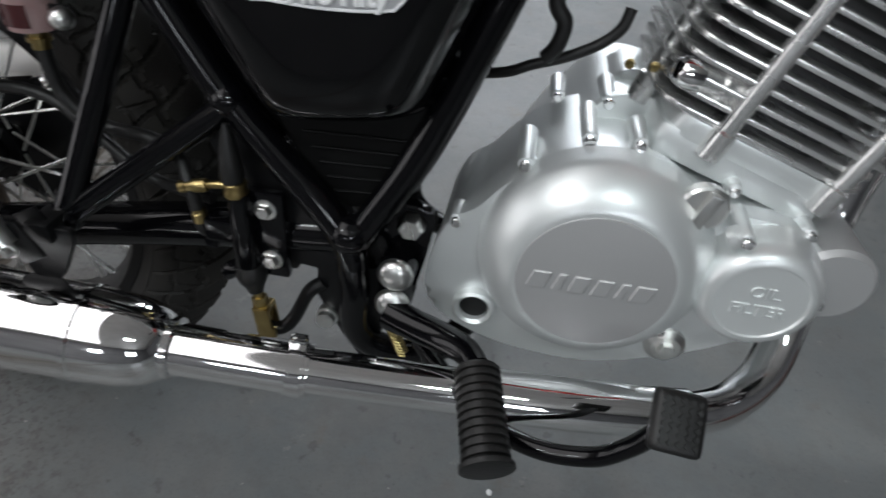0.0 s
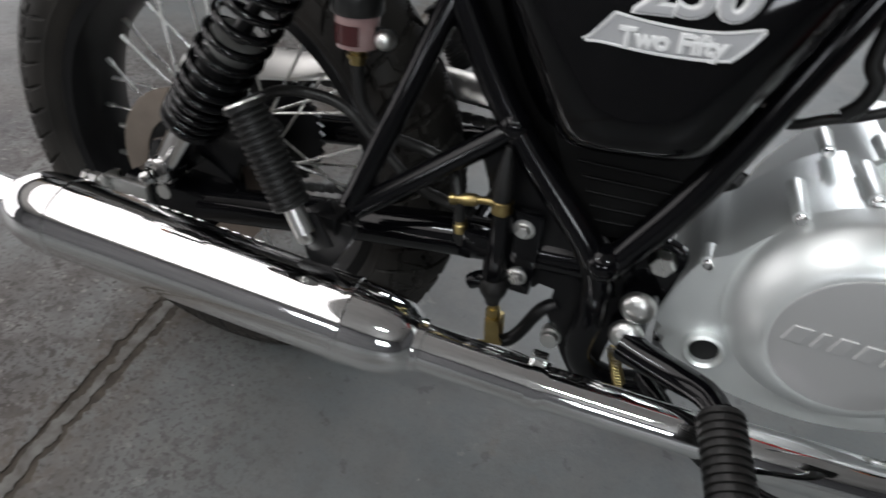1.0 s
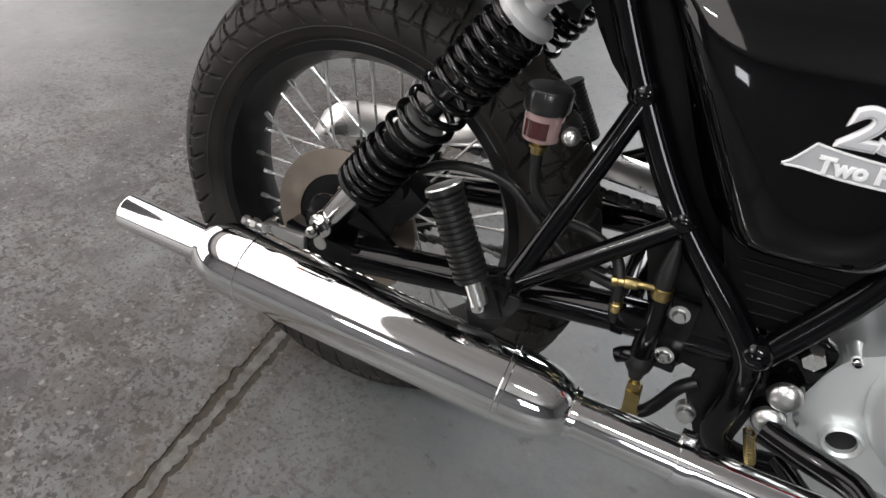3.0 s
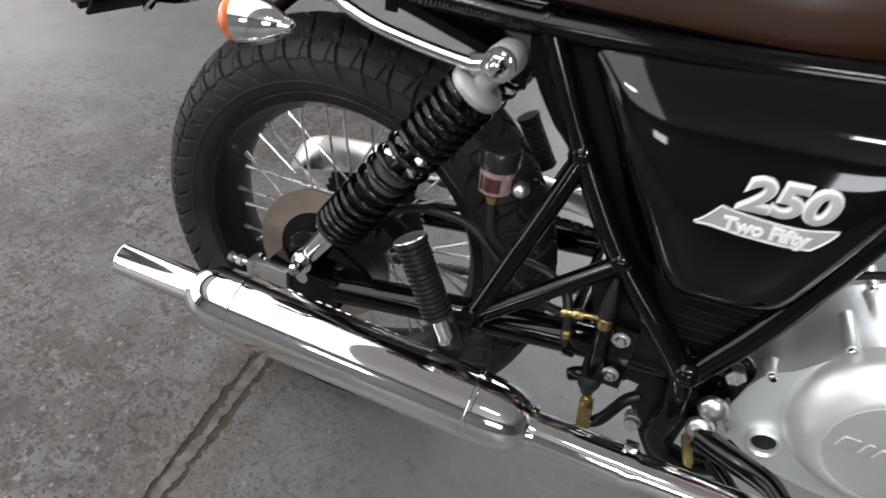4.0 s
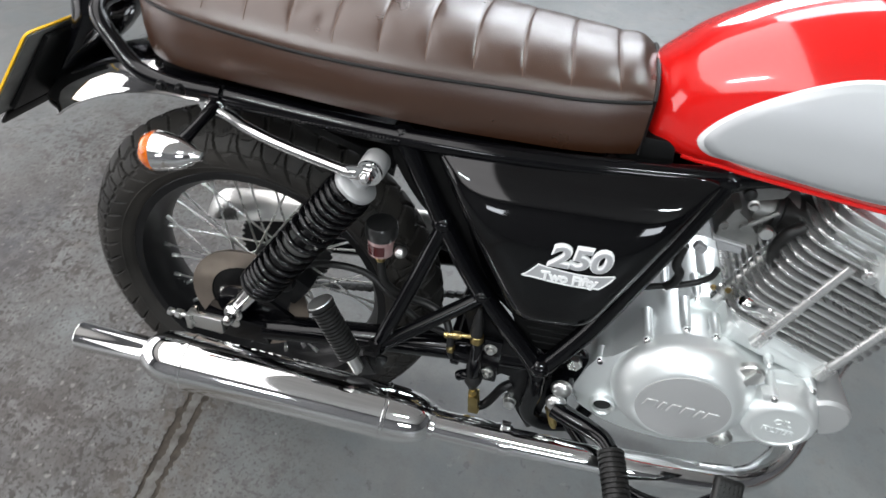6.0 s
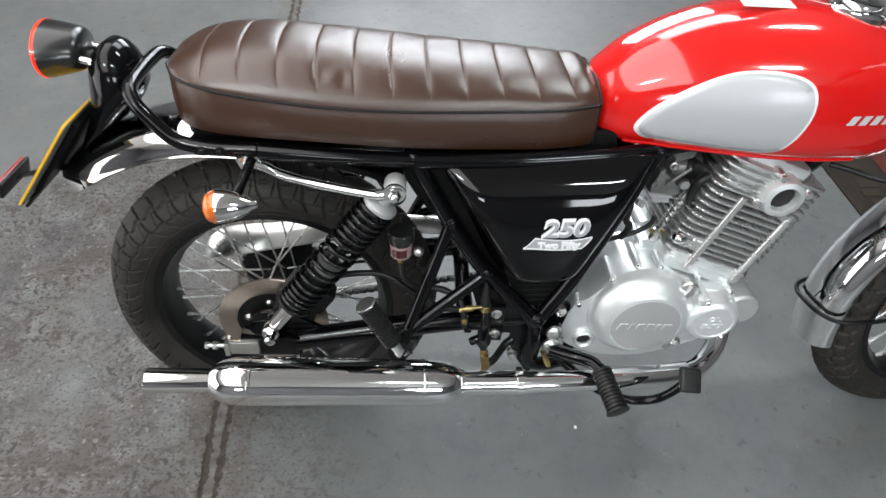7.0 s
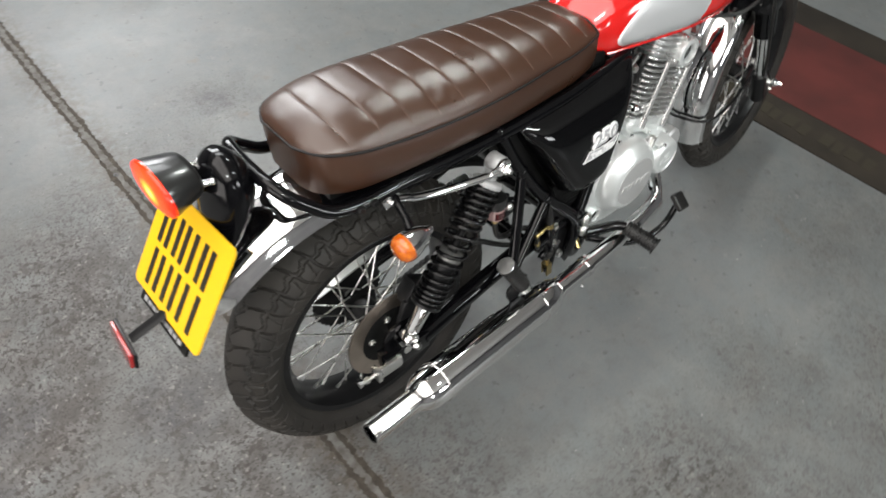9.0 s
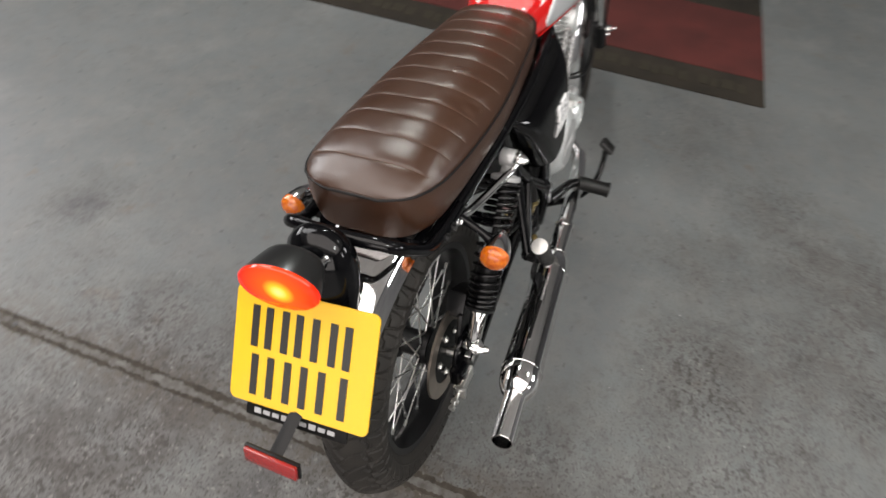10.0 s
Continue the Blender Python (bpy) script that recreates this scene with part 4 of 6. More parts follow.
# the panel's four sides: a point on each, its direction and how softly the swell rises from it
SIDES = [((0.45, 0.700), (0.300, 0.021), 0.030), ((0.343, 0.609), (0.120, -0.190), 0.011), ((0.580, 0.601), (0.087, 0.210), 0.011), ((0.48, 0.4885), (-0.100, -0.012), 0.007)]


def panel_y(x, z):
    """The panel's swell: nothing at the rim, full towards the middle."""
    swell = 1.0
    for (ax_, az_), (dx, dz), soft in SIDES:
        long = math.hypot(dx, dz)
        gap = abs((x - ax_) * dz - (z - az_) * dx) / long
        swell *= 1 - math.exp(-gap / soft)
    edge = -0.104 - 0.016 * min(max((0.70 - z) / 0.2, 0), 1)
    return edge - 0.052 * swell


def side_panel(side):
    bm = bmesh.new()
    loops = []
    steps = [(-0.02, 0.014), (0.0, 0.0)] + [(t, None) for t in (0.015, 0.03, 0.05, 0.075, 0.10, 0.13, 0.17, 0.21, 0.26, 0.31, 0.37, 0.44, 0.51, 0.58, 0.66, 0.74, 0.82, 0.90, 0.97)]
    for t, inward in steps:
        loop = []
        for x, z in PANEL:
            s = max(t, 0)
            px, pz = x + (PC[0] - x) * s, z + (PC[1] - z) * s
            y = panel_y(px, pz) + (inward or 0)
            loop.append((px, -side * y, pz))
        loops.append(loop)
    rings(bm, loops)
    return part("side_panel", bm, panel_black, bike, "gloss black side panel", sharp=50)


right_panel = side_panel(-1)
side_panel(1)


def onto_panel(bm, lift):
    """Lays a flat shape (x, z in its x and y, its height in z) on the side panel."""
    for v in bm.verts:
        x, z, h = v.co
        v.co = (x, panel_y(x, z) - lift - h, z)
    return bm


def laid(bm, at, turn, scale=(1, 1)):
    c, s = math.cos(radians(turn)), math.sin(radians(turn))
    for v in bm.verts:
        x, y, h = v.co.x * scale[0], v.co.y * scale[1], v.co.z
        v.co = (at[0] + c * x - s * y, at[1] + s * x + c * y, h)
    return bm


bm = bmesh.new()
swoosh = round_outline([(0.4300, 0.5745), (0.4345, 0.5785), (0.4410, 0.5865), (0.4465, 0.5940), (0.4480, 0.5940), (0.4640, 0.5925), (0.4880, 0.5918), (0.5120, 0.5935), (0.5325, 0.5985), (0.5340, 0.5965), (0.5285, 0.5870), (0.5215, 0.5790), (0.5195, 0.5780), (0.5000, 0.5755), (0.4700, 0.5745), (0.4420, 0.5755)], 3)
top_v = [bm.verts.new((x, y, 0.0016)) for x, y in swoosh]
low_v = [bm.verts.new((x, y, 0.0)) for x, y in swoosh]
bm.faces.new(top_v)
for i in range(len(swoosh)):
    j = (i + 1) % len(swoosh)
    bm.faces.new((top_v[i], top_v[j], low_v[j], low_v[i]))
bmesh.ops.triangulate(bm, faces=bm.faces)
onto_panel(bm, 0.001)
part("panel_emblem", bm, emblem_grey, right_panel, "raised silver emblem")
bm = bmesh.new()
tube(bm, [Vector((x, y, 0.0018)) for x, y in swoosh], 0.0010, 6, n=1, closed=True)
onto_panel(bm, 0.001)
part("emblem_outline", bm, white_line, right_panel)
onto = text_mesh("Two Fifty", 0.0165, 0.0010, 0.0010)
onto_panel(laid(onto, (0.4845, 0.5828), 3.5, (1.02, 0.95)), 0.0028)
part("emblem_lettering", onto, white_line, right_panel, "white raised lettering")
for body, grow, lift, mt in (("250", 0.0026, 0.0, white_line), ("250", 0.0008, 0.0024, emblem_grey)):
    onto = text_mesh(body, 0.040, 0.0012, grow, 0.16)
    onto_panel(laid(onto, (0.4905, 0.6110), 4.0, (1.14, 0.92)), 0.0015 + lift)
    part("emblem_number", onto, mt, right_panel, "silver number with white edge")

# ribbed battery cover under the panel
bm = bmesh.new()
prism(bm, [(0.412, 0.492), (0.545, 0.505), (0.534, 0.470), (0.500, 0.405), (0.472, 0.400), (0.440, 0.430)], -0.116, -0.02, 0.004)
cover = part("battery_cover", bm, black_plastic, bike, "ribbed black plastic battery cover")
for k in range(5):
    bm = bmesh.new()
    z = 0.478 - 0.0125 * k
    tube(bm, [(0.440 + 0.006 * k, -0.1162, z - 0.012), (0.522 - 0.006 * k, -0.1162, z - 0.009)], 0.0016, 8, n=1)
    part("rib", bm, black_plastic, cover)

# ---- seat ----
seat_w = hermite([-0.096, -0.092, -0.081, -0.060, -0.03, 0.02, 0.10, 0.22, 0.38, 0.50, 0.527], [0.040, 0.058, 0.080, 0.098, 0.110, 0.117, 0.121, 0.121, 0.107, 0.090, 0.082])
seat_low = hermite([-0.096, 0.0, 0.12, 0.23, 0.36, 0.48, 0.527], [0.726, 0.724, 0.721, 0.716, 0.711, 0.710, 0.712])
seat_pipe = hermite([-0.096, -0.06, 0.0, 0.06, 0.12, 0.23, 0.35, 0.47, 0.527], [0.801, 0.798, 0.791, 0.785, 0.780, 0.776, 0.775, 0.775, 0.778])
seat_top = hermite([-0.096, -0.088, -0.070, -0.043, 0.0, 0.06, 0.14, 0.23, 0.31, 0.40, 0.48, 0.515, 0.527], [0.805, 0.811, 0.820, 0.830, 0.837, 0.839, 0.834, 0.828, 0.823, 0.818, 0.812, 0.808, 0.798])
TUCKS = [-0.044 + 0.0525 * k for k in range(11)]
DENTS = [(0.128, -0.090, 0.010, 0.0028), (0.158, -0.094, 0.009, 0.0026), (0.145, -0.075, 0.022, 0.0022)]


def crown(x, f, quilt=True):
    """A point of the seat's top: f runs from -1 at the right edge to 1."""
    w, zp, zt = seat_w(x), seat_pipe(x), seat_top(x)
    y = w * (math.sin(f * math.pi / 2) * 0.62 + f * 0.38)
    u = abs(y) / w
    z = zp + (zt - zp) * max(0.0, 1 - u ** 2.7) ** 0.72
    if quilt:
        gap = min(abs(x - t - 0.010 * (u ** 2)) for t in TUCKS)
        fade = min(1, max(0, (0.93 - u) / 0.14))
        inside = 1 if -0.06 < x < 0.50 else 0
        z -= (0.0013 * math.exp(-(gap / 0.0016) ** 2) + 0.0009 * math.exp(-(gap / 0.008) ** 2)) * fade * inside
        for dx, dy, r, d in DENTS:
            z -= d * math.exp(-((x - dx) ** 2 + (y - dy) ** 2) / r ** 2)
        z += 0.0012 * noise.noise((x * 22, y * 30, 1.0)) * (1 - u ** 4)
    return Vector((x, y, z))


xs = np.concatenate([np.linspace(-0.096, -0.08, 12)[:-1], np.linspace(-0.08, 0.527, 450)])
bm = bmesh.new()
loops = []
for x in xs:
    w, zl, zp = seat_w(x), seat_low(x), seat_pipe(x)
    sag = 0.0015 * noise.noise((x * 25, 3, 0))
    side_r = [Vector((x, -w * 0.94, zl)), Vector((x, -w * 0.985 - 0.001, zl + 0.012)), Vector((x, -w * 1.0 - 0.003 + sag, zl + (zp - zl) * 0.5)), Vector((x, -w * 1.0 - 0.001, zp - 0.006)), Vector((x, -w * 0.992, zp - 0.001))]
    top_line = [crown(x, f) for f in np.linspace(-0.985, 0.985, 36)]
    side_l = [Vector((x, w * 0.992, zp - 0.001)), Vector((x, w * 1.0 + 0.001, zp - 0.006)), Vector((x, w * 1.0 + 0.003, zl + (zp - zl) * 0.5)), Vector((x, w * 0.985, zl + 0.012)), Vector((x, w * 0.94, zl))]
    loops.append(side_r + top_line + side_l)
rings(bm, loops)
seat = part("seat", bm, leather, bike, "brown leather seat with stitched cross ribs", sharp=60)
bm = bmesh.new()
line = [Vector((x, -seat_w(x) - 0.001, seat_pipe(x))) for x in np.linspace(0.525, -0.092, 60)]
line += [Vector((-0.0975, y, 0.801)) for y in np.linspace(-0.045, 0.045, 7)]
line += [Vector((x, seat_w(x) + 0.001, seat_pipe(x))) for x in np.linspace(-0.092, 0.525, 60)]
tube(bm, line, 0.0021, 8, n=1)
part("piping", bm, piping_mat, seat, "black piping")
bm = bmesh.new()
front = [Vector((0.528, -seat_w(0.527) * 0.98, z)) for z in np.linspace(0.714, 0.777, 8)] + [crown(0.527, f, False) + Vector((0.001, 0, 0.0005)) for f in np.linspace(-0.985, 0.985, 24)] + [Vector((0.528, seat_w(0.527) * 0.98, z)) for z in np.linspace(0.777, 0.714, 8)]
tube(bm, front, 0.0024, 8, n=1)
part("piping", bm, piping_mat, seat, "black piping")
for t in TUCKS:
    bm = bmesh.new()
    pts = []
    for f in np.linspace(-0.86, 0.86, 30):
        p = crown(t, f)
        u = abs(p.y) / seat_w(t)
        q = crown(t + 0.010 * u ** 2, f)
        pts.append(q + Vector((0, 0, 0.0003)))
    tube(bm, pts, 0.0005, 5, n=1)
    part("stitch_line", bm, stitch_mat, seat)
bm = bmesh.new()
prism(bm, [(-0.07, 0.700), (0.57, 0.703), (0.565, 0.735), (0.52, 0.735), (0.50, 0.722), (-0.07, 0.724)], -0.078, 0.078, 0.003)
part("seat_base", bm, black_plastic, seat, "black seat pan")

# ---- fuel tank ----
tank_w = hermite([0.526, 0.533, 0.550, 0.575, 0.62, 0.70, 0.80, 0.88, 0.94, 0.985, 1.004, 1.010], [0.046, 0.062, 0.076, 0.088, 0.102, 0.120, 0.136, 0.136, 0.124, 0.098, 0.064, 0.025])
tank_lo = hermite([0.526, 0.56, 0.62, 0.70, 0.80, 0.90, 0.97, 1.010], [0.722, 0.708, 0.703, 0.699, 0.696, 0.697, 0.704, 0.745])
tank_hi = hermite([0.526, 0.545, 0.565, 0.60, 0.66, 0.74, 0.82, 0.90, 0.96, 0.99, 1.010], [0.800, 0.817, 0.836, 0.859, 0.887, 0.907, 0.914, 0.904, 0.882, 0.855, 0.800])


def tank_point(x, a):
    w, lo, hi = tank_w(x), tank_lo(x), tank_hi(x)
    mid = lo + 0.40 * (hi - lo)
    c, s = math.cos(a), math.sin(a)
    n = 2.5
    y = w * abs(c) ** (2 / n) * (1 if c > 0 else -1)
    z = mid + ((hi - mid) if s > 0 else (mid - lo)) * abs(s) ** (2 / (2.1 if s > 0 else 3.2)) * (1 if s > 0 else -1)
    return Vector((x, y, z))


def tank_side(x, z):
    """The tank's right flank at a place in x and z."""
    w, lo, hi = tank_w(x), tank_lo(x), tank_hi(x)
    mid = lo + 0.40 * (hi - lo)
    if z > mid:
        s = min(0.999, (z - mid) / (hi - mid)) ** (2.1 / 2)
    else:
        s = min(0.999, (mid - z) / (mid - lo)) ** (3.2 / 2)
    return -w * math.sqrt(max(0.0, 1 - s * s)) ** (2 / 2.5)


bm = bmesh.new()
rings(bm, [[tank_point(x, 2 * math.pi * k / 72) for k in range(72)] for x in np.concatenate([np.linspace(0.526, 0.56, 14)[:-1], np.linspace(0.56, 0.98, 60), np.linspace(0.98, 1.010, 12)[1:]])])
tank = part("fuel_tank", bm, red_paint, bike, "glossy red fuel tank", sharp=70)
BADGE = round_outline([(0.581, 0.752), (0.600, 0.784), (0.642, 0.818), (0.694, 0.844), (0.748, 0.852), (0.790, 0.846), (0.808, 0.828), (0.811, 0.793), (0.797, 0.752), (0.774, 0.733), (0.69, 0.732), (0.625, 0.735), (0.595, 0.736)], 6)
BC = (0.72, 0.785)
for name, grow, lift, mt in (("badge_edge", 1.0, 0.0010, white_line), ("tank_badge", 0.955, 0.0018, silver_paint)):
    bm = bmesh.new()
    loops = []
    for t in (0.0, 0.001, 0.12, 0.25, 0.4, 0.55, 0.7, 0.85, 0.97):
        loop = []
        for x, z in BADGE:
            k = grow * (1 - t)
            px, pz = BC[0] + (x - BC[0]) * k, BC[1] + (z - BC[1]) * k
            loop.append((px, tank_side(px, pz) - (lift if t > 0 else -0.001), pz))
        loops.append(loop)
    rings(bm, loops)
    part(name, bm, mt, tank, "silver knee panel with white edge" if name == "tank_badge" else "white edge line", sharp=80)
# the maker's mark: plain slanted silver blocks
for k in range(6):
    bm = bmesh.new()
    x0 = 0.862 + 0.0182 * k
    n = 5
    grid = []
    for i in range(n):
        z = 0.788 + 0.0034 * i + 0.0012 * k * 0
        grid.append([Vector((x0 + d + 0.0016 * i, tank_side(x0 + d + 0.0016 * i, z) - 0.0016, z)) for d in (0, 0.004, 0.008, 0.012)])
    rings(bm, grid, closed=False)
    part("tank_mark", bm, emblem_silver, tank, "plain silver block")
bm = bmesh.new()
CAP = Vector((0.893, -0.008, 0.904))
capax = Vector((0.10, 0, 1))
lathe(bm, [(-0.006, 0.042), (0.002, 0.042), (0.005, 0.039), (0.006, 0.034), (0.012, 0.033), (0.016, 0.030), (0.0165, 0.012), (0.019, 0.010), (0.019, 0.0)], CAP, capax, 48)
cap = part("filler_cap", bm, chrome, tank, "chrome filler cap with dark centre")
bm = bmesh.new()
lathe(bm, [(0.0155, 0.0295), (0.0175, 0.029), (0.0180, 0.024), (0.0180, 0.0)], CAP, capax, 40)
part("cap_inlay", bm, satin_black, cap, "dark cap centre")
bm = bmesh.new()
box(bm, CAP + Vector((0.002, 0, 0.0205)), (0.034, 0.011, 0.006), Matrix.Rotation(radians(-6), 3, "Y"), 0.002)
part("key_flap", bm, chrome, cap, "chrome key flap")
bm = bmesh.new()
box(bm, (0.752, -0.020, 0.9135), (0.075, 0.024, 0.0012), Matrix.Rotation(radians(7), 3, "X"), 0)
part("warning_label", bm, paper_white, tank, "white paper label")
for s in (-1, 1):
    bm = bmesh.new()
    tube(bm, [(x, s * (tank_w(x) * 0.84), tank_lo(x) + 0.4 * (tank_hi(x) - tank_lo(x)) * 0.27) for x in np.linspace(0.575, 0.92, 24)], 0.0032, 8, n=1)
    part("tank_seam", bm, red_paint, tank, "red welded seam lip")

# ---- rear end ----
bm = bmesh.new()
loops = []
FEND = [(128 + 12 * math.sin(radians(90 - 7.5 * k)), 0.4225 + 0.0035 * min(1, k / 3), 0.0755 * math.sin(radians(max(4, 7.5 * k)))) for k in range(12)]
guard_r = hermite([80, 88, 96, 104, 112, 122, 128], [0.388, 0.391, 0.396, 0.404, 0.412, 0.420, 0.426])
FEND += [(a, guard_r(a), 0.074 + 0.0015 * min(1, (a - 80) / 32)) for a in np.arange(126, 87, -2)]
for a, r, wide in FEND:
    c, s = math.cos(radians(a)), math.sin(radians(a))
    sect = [(-wide - 0.001, -0.042), (-wide - 0.004, -0.039), (-wide - 0.0005, -0.033), (-wide + 0.004, -0.018), (-wide * 0.82, -0.006), (-wide * 0.5, 0.003), (0, 0.006), (wide * 0.5, 0.003), (wide * 0.82, -0.006), (wide - 0.004, -0.018), (wide + 0.0005, -0.033), (wide + 0.004, -0.039), (wide + 0.001, -0.042),
            (wide - 0.002, -0.034), (wide - 0.007, -0.018), (wide * 0.79, -0.009), (wide * 0.5, 0.000), (0, 0.003), (-wide * 0.5, 0.000), (-wide * 0.79, -0.009), (-wide + 0.007, -0.018), (-wide + 0.002, -0.034)]
    deep = (wide / 0.0755) ** 0.6
    loops.append([(REAR[0] + (r + d * deep) * c, y, REAR[2] + (r + d * deep) * s) for y, d in sect])
rings(bm, loops)
part("rear_mudguard", bm, chrome, bike, "chromed steel rear mudguard", sharp=50)
bm = bmesh.new()
grab = [(0.03, -0.112, 0.703), (-0.04, -0.112, 0.704), (-0.085, -0.108, 0.713), (-0.117, -0.098, 0.738), (-0.138, -0.088, 0.759), (-0.149, -0.068, 0.771), (-0.153, -0.03, 0.773)]
grab += [(x, -y, z) for x, y, z in grab[::-1]]
tube(bm, grab, 0.0105, 16)
grab_rail = part("grab_rail", bm, black_paint, bike, "gloss black tubular grab rail")
bm = bmesh.new()
prism(bm, [(-0.07, 0.708), (0.02, 0.702), (0.02, 0.694), (-0.08, 0.696)], -0.09, 0.09, 0.002)
part("tail_plate", bm, black_paint, bike, "black plate behind the seat")
for s in (-1, 1):
    for x in (-0.045, -0.020):
        bm = bmesh.new()
        bolt(bm, (x, s * 0.121, 0.704), (0, s, 0), 0.0055, 0.005)
        part("grab_bolt", bm, satin_black, grab_rail)

# tail lamp on its black bracket
LAMP = Vector((-0.280, 0.0, 0.798))
OVAL = Matrix.Translation(LAMP) @ Matrix.Rotation(radians(6), 4, "Z") @ Matrix.Diagonal((1, 1.20, 0.82, 1))
bm = bmesh.new()
lathe(bm, [(-0.052, 0.016), (-0.051, 0.028), (-0.048, 0.0335), (-0.041, 0.0370), (-0.004, 0.0468), (0.001, 0.0472), (0.001, 0.045)], (0, 0, 0), (-1, 0, 0), 56)
bmesh.ops.transform(bm, matrix=OVAL, verts=bm.verts)
tail = part("tail_lamp", bm, tail_black, bike, "oval tail lamp with black shell and red lens")
bm = bmesh.new()
lathe(bm, [(0.000, 0.0476), (0.003, 0.0478), (0.0055, 0.0462), (0.0088, 0.036), (0.0104, 0.018), (0.0108, 0.0)], (0, 0, 0), (-1, 0, 0), 56)
bmesh.ops.transform(bm, matrix=OVAL, verts=bm.verts)
part("lens", bm, red_lens, tail, "lit red lens")
lit_lens(red_lens, LAMP + Vector((-0.013, -0.006, 0.002)))
for s in (-1, 1):
    bm = bmesh.new()
    tube(bm, [LAMP + Vector((0.040, s * 0.026, -0.002)), LAMP + Vector((0.092, s * 0.026, -0.014))], 0.0055, 12, n=1)
    lathe(bm, [(0, 0.008), (0.006, 0.008)], LAMP + Vector((0.066, s * 0.026, -0.008)), (1, 0, -0.24), 6)
    domed_bolt(bm, LAMP + Vector((0.088, s * 0.026, -0.013)), (1, 0, -0.24), 0.0075)
    part("lamp_stud", bm, chrome, tail, "chrome mounting stud")
bm = bmesh.new()
secs = []
for x, z, w, h in ((-0.188, 0.815, 0.018, 0.008), (-0.189, 0.806, 0.034, 0.021), (-0.190, 0.792, 0.045, 0.032), (-0.190, 0.772, 0.052, 0.039), (-0.192, 0.750, 0.055, 0.041), (-0.200, 0.728, 0.057, 0.037), (-0.216, 0.702, 0.058, 0.028), (-0.234, 0.682, 0.058, 0.020), (-0.252, 0.660, 0.056, 0.010)):
    secs.append([(x + h * math.cos(2 * math.pi * k / 24), w * math.sin(2 * math.pi * k / 24), z) for k in range(24)])
rings(bm, secs)
part("lamp_bracket", bm, black_paint, bike, "rounded black lamp bracket")

# number plate: its corners give its plane
P_BR, P_BL, P_TR = Vector((-0.340, -0.117, 0.597)), Vector((-0.349, 0.117, 0.585)), Vector((-0.235, -0.121, 0.731))
right_way = (P_BR - P_BL).normalized()
up_way = ((P_TR - P_BR) - right_way * (P_TR - P_BR).dot(right_way)).normalized()
out_way = right_way.cross(up_way).normalized()
mid = (P_BL + P_TR) / 2
PLATE = Matrix((right_way, up_way, out_way)).transposed().to_4x4()
PLATE.translation = mid
bm = bmesh.new()
r, hw, hh = 0.010, 0.115, 0.087
pts = []
for cx_, cz_, a0 in ((hw - r, hh - r, 0), (-hw + r, hh - r, 90), (-hw + r, -hh + r, 180), (hw - r, -hh + r, 270)):
    for k in range(6):
        a = radians(a0 + 18 * k)
        pts.append((cx_ + r * math.cos(a), cz_ + r * math.sin(a)))
prism(bm, pts, -0.0015, 0.0015)
for v in bm.verts:
    v.co = (v.co.x, v.co.z, -v.co.y)
plate = part("number_plate", bm, plate_yellow, bike, "yellow rear number plate with dark bars")
plate.matrix_basis = PLATE
# where the characters stand: two plain upright bars each, or one for a narrow one
for z, marks in ((0.030, ((-0.068, 0.036), (-0.018, 0.036), (0.020, 0.012), (0.060, 0.036))), (-0.043, ((-0.062, 0.040), (-0.006, 0.040), (0.054, 0.048)))):
    for x, w in marks:
        for e in ((0,) if w < 0.02 else (-1, 1)):
            bm = bmesh.new()
            box(bm, (x + e * (w / 2 - 0.0065), z, 0.0020), (0.012, 0.062, 0.001), bevel=0)
            part("plate_bar", bm, plate_black, plate)
bm = bmesh.new()
box(bm, (0, 0, -0.0026), (0.224, 0.168, 0.0016), bevel=0)
part("plate_back", bm, carb_alloy, plate, "grey back of the plate")
bm = bmesh.new()
box(bm, (-0.005, 0.002, -0.0075), (0.175, 0.150, 0.008), bevel=0.003)
box(bm, (-0.002, -0.0965, -0.005), (0.17, 0.024, 0.005), bevel=0.002)
part("plate_holder", bm, black_plastic, plate, "black plate holder with a pale printed strip")
for k in range(9):
    bm = bmesh.new()
    box(bm, (-0.066 + 0.0155 * k, -0.098, -0.0018), (0.011, 0.006 if k % 3 else 0.008, 0.0012), bevel=0)
    part("strip_bar", bm, emblem_grey, plate, "plain pale bar")
bm = bmesh.new()
tube(bm, [(-0.315, -0.01, 0.600), (-0.355, -0.008, 0.590), (-0.402, -0.008, 0.578)], 0.011, 4, n=3, flat=0.25)
box(bm, (-0.410, -0.008, 0.5755), (0.006, 0.090, 0.028), Matrix.Rotation(radians(15), 3, "Y"), 0.002)
refl = part("reflector_bracket", bm, satin_black, bike, "black metal bracket with red reflector")
bm = bmesh.new()
box(bm, (-0.4155, -0.008, 0.577), (0.006, 0.086, 0.025), Matrix.Rotation(radians(15), 3, "Y"), 0.002)
part("reflector", bm, red_reflector, refl, "red rectangular reflector")


